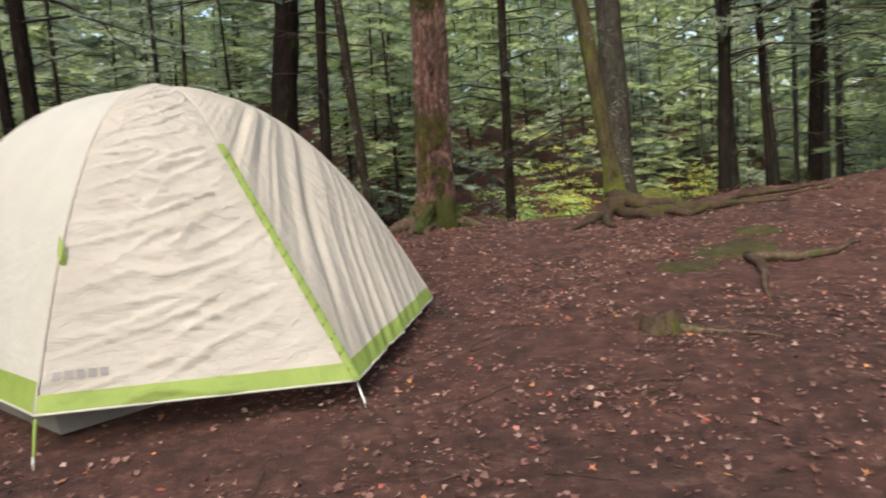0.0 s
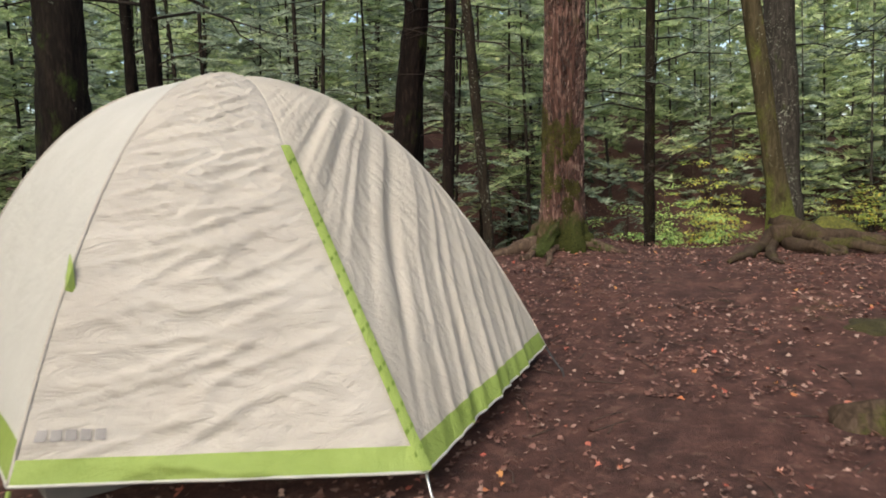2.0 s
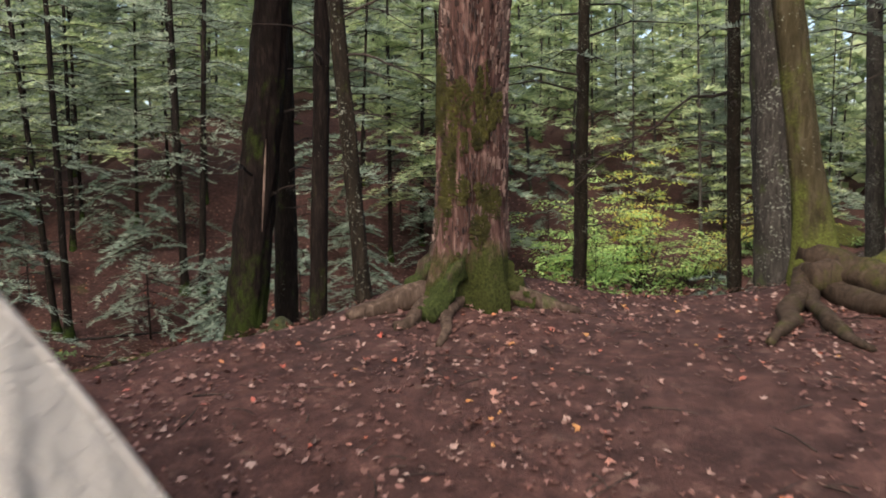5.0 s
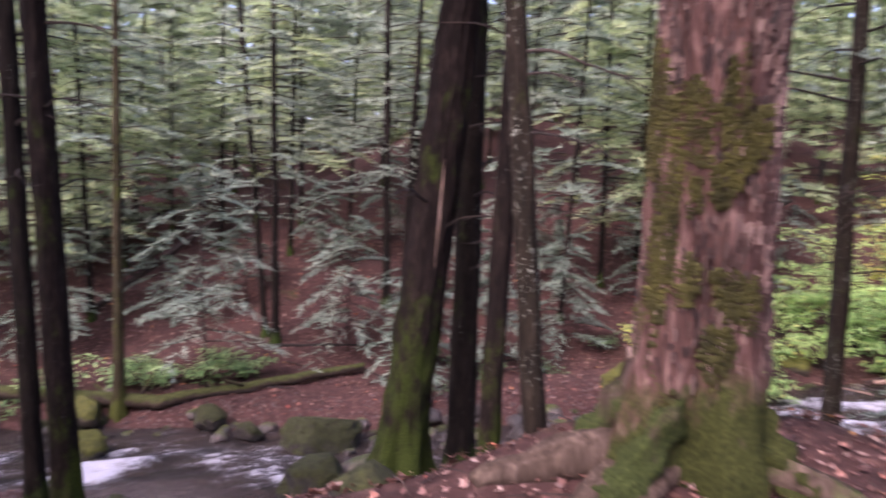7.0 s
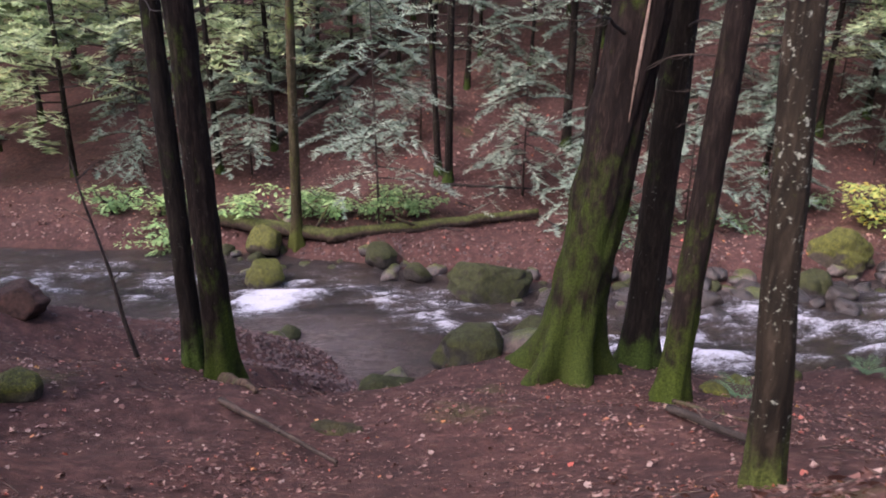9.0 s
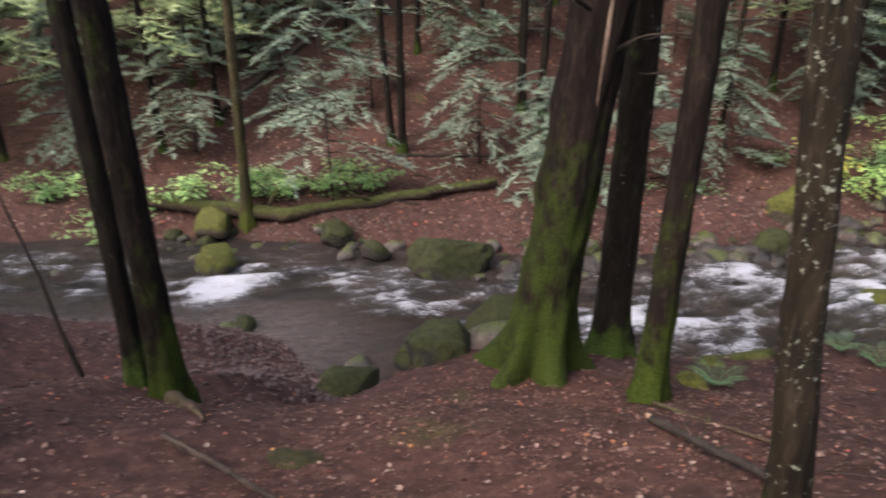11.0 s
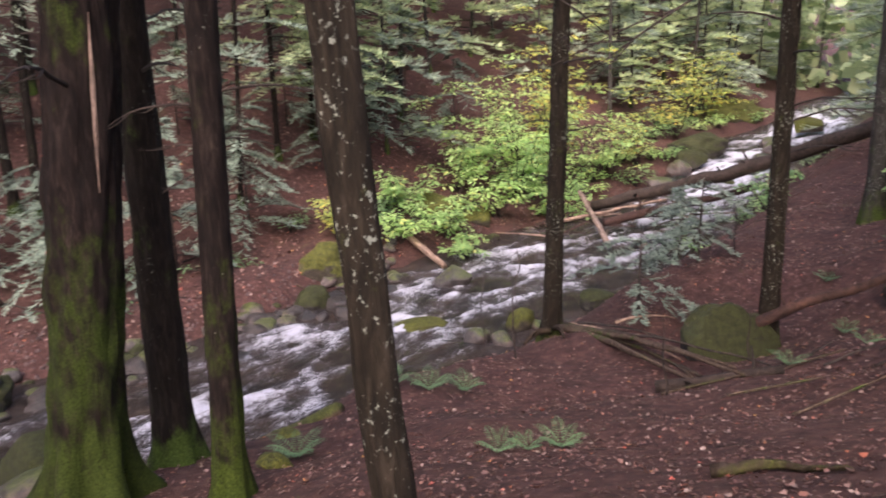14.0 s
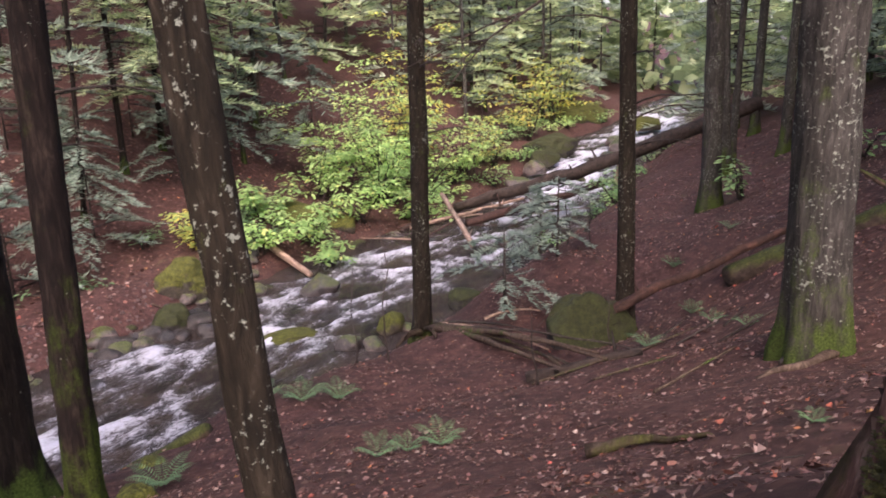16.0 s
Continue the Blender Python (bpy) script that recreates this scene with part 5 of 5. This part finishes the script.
boulder(-0.55, 8.42, ground_z(-0.55, 8.42) + 0.05, 0.16, 0.14, 0.15, ROCK_MOSS, "flat-topped mossy stone at the plateau's edge", 29)
boulder(-2.05, 8.06, ground_z(-2.05, 8.06), 0.14, 0.12, 0.08, ROCK_MOSS, "small mossy stone in the leaf litter", 30)
boulder(-0.9, 16.0, ground_z(-0.9, 16.0), 0.16, 0.14, 0.12, ROCK_YELLOW, "small mossy stone on the bank", 31)
boulder(-10.7, 12.75, ground_z(-10.7, 12.75) + 0.12, 0.55, 0.32, 0.32, REDWOOD, "reddish rotten stump end at the shore", 32)
boulder(1.93, 4.02, ground_z(1.93, 4.02) + 0.01, 0.19, 0.15, 0.14, ROOT_MOSS, "low dark mossy stump in the soil", 33)
boulder(-5.5, 9.9, ground_z(-5.5, 9.9) + 0.05, 0.22, 0.18, 0.17, ROCK_YELLOW, "small bright mossy stone on the bank", 36)
boulder(-0.95, 14.6, ground_z(-0.95, 14.6) + 0.03, 0.2, 0.15, 0.14, ROCK_YELLOW, "small mossy stone on the bank", 37)
rgb = random.Random(8)
for i in range(170):
    x = rgb.uniform(-17, 20) if i < 46 else rgb.uniform(-15, 3) if i < 95 else rgb.uniform(-6, 2)
    edge = rgb.choice([shore_far(x) + rgb.gauss(-0.3, 0.5), shore_far(x) + rgb.gauss(-0.1, 0.4), shore_near(x) + rgb.gauss(0.0, 0.4), rgb.uniform(shore_near(x) + 1, shore_far(x) - 1)])
    if i >= 46:
        edge = shore_far(x) + (rgb.gauss(0.15, 0.45) if i < 95 else rgb.gauss(-0.5, 0.8))
    s = rgb.uniform(0.10, 0.30) if i < 95 else rgb.uniform(0.12, 0.42)
    boulder(x, edge, max(water_z(x) + rgb.uniform(-0.12, 0.08), ground_z(x, edge) + 0.2 * s), s, s * 0.85, s * 0.7, rgb.choice([ROCK_WET, ROCK_WET, ROCK_MOSS] if i < 95 else [ROCK_DARK, ROCK_DARK, ROCK_WET]), "wet stone lying in the stream", 50 + i, rgb.uniform(0, 360))

rgp = random.Random(9)
chunks = []
for i in range(4800):
    k = rgp.random()
    if k < 0.6:
        x = rgp.uniform(-16, -5.5)
        y = shore_near(x) + rgp.gauss(-1.1, 1.2)
    elif k < 0.8:
        x = rgp.uniform(-14, 2)
        y = shore_far(x) + rgp.gauss(0.4, 0.7)
    else:
        x = rgp.uniform(4, 16)
        y = rgp.choice([shore_near(x), shore_far(x)]) + rgp.gauss(0, 0.6)
    s = rgp.uniform(0.025, 0.08)
    c = Vector((x, y, max(ground_z(x, y), water_z(x) - 0.08)))
    a = rgp.uniform(0, 3)
    vs = []
    for m in range(2):
        for j in range(5):
            b2 = a + j * 1.2566
            rr = s * rgp.uniform(0.7, 1.1) * (1.0 if m == 0 else 0.62)
            vs.append(c + Vector((math.cos(b2) * rr, math.sin(b2) * rr, -s * 0.3 if m == 0 else s * rgp.uniform(0.35, 0.55))))
    chunks.append((vs, [(j, (j + 1) % 5, 5 + (j + 1) % 5, 5 + j) for j in range(5)] + [(5, 6, 7, 8, 9)]))
v, f = join_data(chunks)
tagged(mesh_object("shore_pebbles", v, f, PEBBLE, smooth_faces=False), "grey and reddish pebbles along the water's edge", "pebbles", "", "stuff")


def moss_patch(x, y, r, seed):
    verts, faces = [lie(x, y, 0.035)], []
    for ring in range(1, 7):
        for k in range(28):
            a = 2 * math.pi * k / 28
            rr = r * ring / 6 * (1 + 0.45 * noise.noise(Vector((math.cos(a) * 1.5, math.sin(a) * 1.5, seed))) + 0.4 * noise.noise(Vector((math.cos(a) * 5, math.sin(a) * 5, seed))))
            px, py = x + math.cos(a) * rr * 1.5, y + math.sin(a) * rr
            verts.append((px, py, ground_z(px, py) + 0.03 * (1 - (ring / 6) ** 3) - (0.02 if ring == 6 else 0) + 0.008 * noise.noise(Vector((px * 9, py * 9, seed)))))
    for k in range(28):
        faces.append((0, 1 + k, 1 + (k + 1) % 28))
    for ring in range(5):
        for k in range(28):
            a, b2 = 1 + ring * 28 + k, 1 + ring * 28 + (k + 1) % 28
            faces.append((a, a + 28, b2 + 28, b2))
    return tagged(mesh_object("moss_patch", verts, faces, MOSS), "low yellow-green moss cushion on bare soil", "moss")


for x, y, r, s in ((3.45, 5.9, 0.34, 1), (2.75, 5.45, 0.22, 2), (-3.4, 11.3, 0.18, 3), (-1.2, 13.5, 0.10, 4), (3.9, 6.4, 0.2, 5)):
    moss_patch(x, y, r, s)


# ---- leafy plants ----
LEAF = [(0, 0), (0.16, 0.30), (0.48, 0.34), (0.34, 0.55), (0.30, 0.80), (0, 1.0), (-0.30, 0.80), (-0.34, 0.55), (-0.48, 0.34), (-0.16, 0.30)]


def leaf_at(out_v, out_f, p, d, side, size, shape=LEAF, cup=0.12):
    up = side.cross(d)
    o = len(out_v)
    for a, b2 in shape:
        out_v.append(p + side * (a * size) + d * (b2 * size) + up * (cup * size * (abs(a) * 2) ** 2))
    out_f.append(tuple(range(o, o + len(shape))))


NARROW = [(0, 0), (0.10, 0.25), (0.075, 0.65), (0, 1.0), (-0.075, 0.65), (-0.10, 0.25)]
SIMPLE = [(0, 0), (0.26, 0.35), (0.20, 0.7), (0, 1.0), (-0.20, 0.7), (-0.26, 0.35)]


def bush(name, x, y, tall, wide, leaves, leaf, material, label, seed, z=None):
    """Stems that fork into twigs with flat layers of leaves."""
    rg3 = random.Random(seed)
    t = thing(name, (x, y, ground_z(x, y) if z is None else z), label, "bush")
    stems, lv, lf = [], [], []
    count = max(5, int(wide * 5))
    tips = []
    for i in range(count):
        a = rg3.uniform(0, 2 * math.pi)
        end = Vector((math.cos(a) * wide * rg3.uniform(0.3, 1), math.sin(a) * wide * rg3.uniform(0.3, 1), tall * rg3.uniform(0.4, 1.0)))
        line = bent((rg3.uniform(-0.2, 0.2), rg3.uniform(-0.2, 0.2), -0.1), end, -0.15, 6, i + seed, 0.08)
        stems.append(tube_data(line, [0.03 * (1 - 0.12 * k) for k in range(7)], 5))
        for m in range(6):
            k = rg3.randint(2, 6)
            tips.append((line[k] + Vector((rg3.gauss(0, 0.12), rg3.gauss(0, 0.12), rg3.gauss(0, 0.05))) * wide, (line[6] - line[5]).normalized()))
    for i in range(leaves):
        c, d0 = tips[i % len(tips)]
        a = rg3.uniform(0, 2 * math.pi)
        rr = wide * 0.20 * math.sqrt(rg3.random())
        p = c + Vector((math.cos(a) * rr, math.sin(a) * rr, rg3.gauss(0, 0.05) - 0.20 * rr))
        p.z = max(0.02, p.z)
        d = Vector((math.cos(a) + rg3.uniform(-0.5, 0.5), math.sin(a) + rg3.uniform(-0.5, 0.5), rg3.uniform(-0.55, 0.1))).normalized()
        side = d.cross(Vector((rg3.uniform(-0.3, 0.3), rg3.uniform(-0.3, 0.3), 1))).normalized()
        leaf_at(lv, lf, p, d, side, leaf * rg3.uniform(0.6, 1.2), SIMPLE)
    v, f = join_data(stems)
    mesh_object("branchwork", v, f, TWIG, t)["kind"] = "stuff"
    mesh_object("leaves", lv, lf, material, t, "", False)
    return t


GB, YB = "leafy green maple bush on the far bank", "yellowing maple bush on the far bank"
bush("maple_bush", 7.5, 35.3, 3.6, 2.2, 1500, 0.21, MAPLE_GREEN, GB, 1)
bush("maple_bush", 10.0, 37.2, 4.2, 2.4, 1500, 0.21, MAPLE_GREEN, GB, 2)
bush("maple_bush", 12.6, 38.6, 3.6, 2.2, 1400, 0.21, MAPLE_GREEN, YB, 3)
bush("maple_bush", 15.0, 40.6, 3.4, 1.8, 900, 0.21, MAPLE_YELLOW, YB, 4)
bush("maple_bush", 11.2, 43.0, 6.5, 1.6, 700, 0.23, MAPLE_YELLOW, YB, 5)
bush("maple_bush", 5.2, 35.8, 2.2, 1.8, 900, 0.24, MAPLE_GREEN, GB, 6)
bush("maple_bush", 2.6, 33.2, 1.9, 1.4, 800, 0.22, MAPLE_GREEN, GB, 7)
bush("maple_bush", 0.4, 31.0, 1.3, 1.2, 500, 0.20, MAPLE_YELLOW, YB, 8)
bush("maple_bush", 2.2, 30.6, 1.2, 1.3, 600, 0.20, MAPLE_GREEN, GB, 51)
bush("maple_bush", 3.9, 31.8, 1.5, 1.6, 700, 0.20, MAPLE_GREEN, GB, 52)
bush("maple_bush", 6.2, 33.4, 1.7, 1.6, 700, 0.20, MAPLE_GREEN, GB, 53)
bush("maple_bush", 8.8, 34.0, 1.6, 1.8, 800, 0.22, MAPLE_GREEN, GB, 9)
bush("maple_tree", 8.3, 36.8, 5.4, 2.6, 2400, 0.20, MAPLE_GREEN, "young maple with light green leaves", 41)
bush("maple_tree", 10.6, 39.4, 6.6, 2.4, 2000, 0.21, MAPLE_YELLOW, "young maple turning yellow", 42)
bush("maple_tree", 6.2, 37.6, 4.4, 2.4, 1800, 0.20, MAPLE_GREEN, "young maple with light green leaves", 43)
bush("maple_bush", 4.2, 29.6, 0.9, 1.0, 380, 0.20, MAPLE_GREEN, "low leafy branch over the far shore", 10, -4.9)
bush("maple_bush", 12.5, 26.6, 1.2, 1.1, 420, 0.18, UNDERGROWTH, "low green plants at the foot of the slope", 11)
bush("maple_bush", 11.3, 20.2, 0.9, 0.6, 130, 0.17, UNDERGROWTH, "small leafy seedling on the red slope", 12)
bush("maple_bush", 12.1, 18.3, 0.8, 0.6, 110, 0.16, UNDERGROWTH, "small leafy seedling on the red slope", 13)
bush("maple_bush", 19.0, 44.6, 4.5, 2.0, 800, 0.23, MAPLE_YELLOW, YB, 14)
bush("maple_bush", 24.0, 50.0, 5.5, 2.4, 900, 0.30, MAPLE_YELLOW, YB, 15)
for i, (x, y) in enumerate(((-13.2, 23.1), (-14.6, 22.9), (-12.0, 24.0), (-15.8, 22.0), (-17.6, 21.0), (-19.2, 20.5), (-11.3, 24.9), (-16.2, 20.3))):
    bush("undergrowth", x, y, 1.0, 1.3, 520, 0.17, UNDERGROWTH, "pale green leafy undergrowth behind the mossy log", 20 + i)


rgu = random.Random(17)
for i in range(22):
    x = 8.5 + i * 1.05
    bush("undergrowth", x, shore_far(x) + rgu.uniform(0.7, 4.0), rgu.uniform(0.5, 1.1), rgu.uniform(0.8, 1.4), 260, 0.19, rgu.choice([UNDERGROWTH, UNDERGROWTH, MAPLE_GREEN]), "low green plants along the far shore", 120 + i)
for i in range(9):
    x = 11.0 + i * 1.5
    bush("undergrowth", x, shore_near(x) - rgu.uniform(0.4, 1.6), rgu.uniform(0.4, 0.8), rgu.uniform(0.5, 0.9), 130, 0.16, UNDERGROWTH, "low green plants at the foot of the slope", 150 + i)
for i in range(10):
    x = rgu.uniform(-6.5, 2.5)
    bush("undergrowth", x, shore_far(x) + rgu.uniform(1.2, 5.0), rgu.uniform(0.4, 0.9), rgu.uniform(0.6, 1.2), 140, 0.15, FERN, "dark low growth on the far bank", 170 + i)


def fern(x, y, size, seed, fronds=7):
    rg4 = random.Random(seed)
    t = thing("fern", lie(x, y, 0.0), "small green fern growing in the leaf litter", "fern", "ferns on the bank")
    for i in range(fronds):
        a = 2 * math.pi * i / fronds + rg4.uniform(-0.3, 0.3)
        out = Vector((math.cos(a), math.sin(a), 0))
        side = Vector((-math.sin(a), math.cos(a), 0))
        ln = size * rg4.uniform(0.75, 1.15)
        lv, lf = [], []
        for k in range(16):
            u = (k + 1) / 16
            p = out * (ln * u * 0.85) + Vector((0, 0, ln * (1.05 * u - 0.62 * u * u)))
            w = ln * 0.21 * math.sin(math.pi * min(1, 0.16 + 0.84 * u)) + 0.004
            for sg in (-1, 1):
                leaf_at(lv, lf, p, (side * sg + out * 0.35).normalized(), out, w, NARROW, 0.05)
        mesh_object("frond", lv, lf, FERN, t, "", False)
    return t


for i, (x, y, s) in enumerate(((-0.75, 15.2, 0.42), (0.85, 16.2, 0.40), (1.32, 16.3, 0.36), (0.45, 16.5, 0.36), (0.92, 13.15, 0.24), (1.15, 13.1, 0.22), (1.5, 13.3, 0.30), (5.0, 15.2, 0.30), (6.8, 16.5, 0.30), (7.9, 18.3, 0.30), (2.35, 10.5, 0.13),
                               (8.6, 16.2, 0.3), (9.1, 18.3, 0.3), (8.0, 15.2, 0.3), (-3.1, 15.0, 0.3), (6.2, 15.4, 0.26), (5.6, 14.2, 0.24))):
    fern(x, y, s, 60 + i, 6 if s < 0.3 else 8)


def hemlock_sapling(x, y, tall, reach, seed, label, lean=(0.0, 0.0), lo=0.5, limbs=22, mat=HEMLOCK_BLUE):
    rg5 = random.Random(seed)
    t = thing("hemlock_sapling", gz(x, y), label, "sapling")
    v, f = tube_data([(lean[0] * z, lean[1] * z, z) for z in (-0.2, tall * 0.3, tall * 0.6, tall)], [0.035, 0.028, 0.02, 0.008], 6)
    mesh_object("stem", v, f, TWIG, t)
    wood, (nv, nf) = hemlock_crown(rg5, lo, tall, reach, limbs, 12, 0.16 if tall > 2.5 else 0.11, lean, None, 0.5)
    mesh_object("branchwork", *wood, TWIG, t)["kind"] = "stuff"
    mesh_object("needles", nv, nf, mat, t, "", False)
    return t


hemlock_sapling(4.9, 19.0, 1.5, 1.3, 1, "feathery young hemlock on the bank above the stream", limbs=11)
hemlock_sapling(7.0, 20.8, 1.7, 1.4, 2, "feathery young hemlock on the bank above the stream", limbs=13)
hemlock_sapling(8.6, 24.4, 2.0, 1.4, 3, "feathery young hemlock near the water")
hemlock_sapling(-11.7, 23.6, 6.5, 2.8, 4, "bent young hemlock with drooping pale sprays", (-0.02, -0.02), 1.4, 34)
hemlock_sapling(-9.0, 27.5, 4.5, 2.4, 5, "young hemlock on the far slope", (0, 0), 0.8, 30)
hemlock_sapling(-6.2, 26.6, 3.2, 2.0, 6, "young hemlock on the far bank", (0, 0), 0.5, 28)
hemlock_sapling(-4.2, 28.4, 4.2, 2.2, 7, "young hemlock on the far bank", (0, 0), 0.5, 30)
hemlock_sapling(-2.4, 31.0, 4.0, 2.2, 8, "young hemlock on the far bank", (0, 0), 0.4, 30)
hemlock_sapling(-18.0, 25.0, 4.0, 2.4, 9, "young hemlock on the far slope", (0, 0), 0.8, 30)
hemlock_sapling(-21.0, 23.0, 4.5, 2.4, 10, "young hemlock on the far slope", (0, 0), 0.8, 30)

for i, (x, y, h) in enumerate(((-14.0, 29.5, 3.6), (-6.3, 31.5, 4.2), (-3.0, 34.0, 4.0), (0.3, 35.0, 4.5), (-16.5, 28.0, 3.2), (-10.2, 34.0, 4.4), (-12.6, 33.0, 3.4), (-7.6, 29.2, 2.4), (-5.0, 36.0, 4.2), (1.8, 37.5, 4.5), (4.0, 41.0, 4.8), (-1.2, 38.5, 4.5), (6.5, 42.5, 4.8))):
    hemlock_sapling(x, y, h, 2.2, 80 + i, "low brushy hemlock on the leaf-covered slope", (0, 0), 0.5, 22)


for i, (x, y, h) in enumerate(((2.35, 17.6, 2.1), (2.0, 18.2, 1.6), (3.35, 15.0, 0.9), (7.6, 21.4, 1.4), (7.9, 21.0, 1.3), (5.2, 16.2, 0.8))):
    sap = thing("bare_sapling", gz(x, y), "thin bare crooked sapling on the bank", "sapling", "bare saplings")
    v, f = tube_data(bent((0, 0, -0.1), (0.08 * math.sin(i * 2), 0.1, h), 0, 9, i + 3.0, 0.09), [0.016 - 0.0014 * k for k in range(10)], 6)
    mesh_object("stem", v, f, TWIG, sap)
    for k in range(3):
        dead_branch(sap, (0, 0), h * (0.4 + 0.2 * k), 70 + 110 * k + 40 * i, 0.3, 0.005, 0.12, i * 5 + k)


# ---- fallen leaves and litter ----
MAPLE_FULL = [(0.05, 0.0), (0.22, 0.12), (0.52, 0.10), (0.36, 0.32), (0.60, 0.55), (0.28, 0.56), (0.0, 1.0), (-0.28, 0.56), (-0.60, 0.55), (-0.36, 0.32), (-0.52, 0.10), (-0.22, 0.12)]
MAPLE = [(0.0, 0.0), (0.52, 0.10), (0.34, 0.32), (0.58, 0.58), (0.0, 1.0), (-0.58, 0.58), (-0.34, 0.32), (-0.52, 0.10)]
rgl = random.Random(77)


def litter(name, count, pick, lo, hi, label, shape=MAPLE):
    lv, lf = [], []
    for i in range(count):
        x, y = pick()
        s = rgl.uniform(lo, hi)
        a = rgl.uniform(0, 2 * math.pi)
        e = 0.15
        z = ground_z(x, y)
        nrm = Vector((z - ground_z(x + e, y), z - ground_z(x, y + e), e)).normalized()
        nrm = (nrm + Vector((rgl.gauss(0, 0.28), rgl.gauss(0, 0.28), 0))).normalized()
        d = (Vector((math.cos(a), math.sin(a), 0)) - nrm * Vector((math.cos(a), math.sin(a), 0)).dot(nrm)).normalized()
        side = d.cross(nrm)
        leaf_at(lv, lf, Vector((x, y, z + 0.008 + s * 0.12)), d, side, s, shape if rgl.random() < 0.6 else SIMPLE, rgl.uniform(-0.35, 0.45))
    return tagged(mesh_object(name, lv, lf, LITTER, None, "", False), label, "leaves", "", "stuff")


def on_plateau():
    while True:
        x, y = rgl.gauss(1.6, 3.6), rgl.uniform(0.5, 10.5)
        if y < lip(x) + 0.4 and noise.noise(Vector((x * 0.9, y * 0.9, 2.0))) + 0.25 * y / 9 > rgl.uniform(-0.5, 0.45):
            return x, y


def on_bank():
    while True:
        x = rgl.uniform(-10, 13)
        y = lip(x) + (shore_near(x) - lip(x)) * rgl.random() ** 1.3
        if noise.noise(Vector((x * 0.8, y * 0.8, 4.0))) > rgl.uniform(-0.6, 0.45):
            return x, y


def by_the_lip():
    while True:
        x, y = rgl.uniform(-3.5, 6), rgl.uniform(7, 14)
        if y > lip(x) - 0.2 and noise.noise(Vector((x * 1.1, y * 1.1, 6.0))) > rgl.uniform(-0.6, 0.4):
            return x, y


def on_slope():
    while True:
        x = rgl.uniform(5, 21)
        y = lip(x) + (shore_near(x) - lip(x)) * rgl.random()
        if noise.noise(Vector((x * 0.6, y * 0.6, 8.0))) > rgl.uniform(-0.6, 0.4):
            return x, y


def on_far_bank():
    x = rgl.uniform(-24, 8)
    return x, shore_far(x) + 0.6 + 14 * rgl.random() ** 1.2


litter("fallen_leaves", 19000, on_plateau, 0.018, 0.046, "brown, red and pale fallen leaves on trodden soil", MAPLE_FULL)
litter("fallen_leaves", 26000, on_bank, 0.02, 0.05, "brown and pale fallen leaves down the bank")
litter("fallen_leaves", 8000, by_the_lip, 0.016, 0.036, "small pale and reddish leaves below the plateau", MAPLE_FULL)
litter("fallen_leaves", 8000, on_slope, 0.03, 0.07, "reddish fallen leaves on the steep slope")
litter("fallen_leaves", 9000, on_far_bank, 0.05, 0.12, "brown fallen leaves on the far slope")
chunks = []
for i in range(900):
    x, y = on_plateau() if i % 2 else on_bank()
    a, ln = rgl.uniform(0, 6.3), rgl.uniform(0.06, 0.3)
    p, q = Vector(lie(x, y, 0.012)), Vector(lie(x + math.cos(a) * ln, y + math.sin(a) * ln, 0.014))
    chunks.append(tube_data([p, p.lerp(q, 0.5) + Vector((0.01, 0.01, 0.004)), q], [0.004, 0.0035, 0.002], 4))
v, f = join_data(chunks)
tagged(mesh_object("twig_litter", v, f, TWIG), "small dark twigs scattered over the soil", "twigs", "", "stuff")
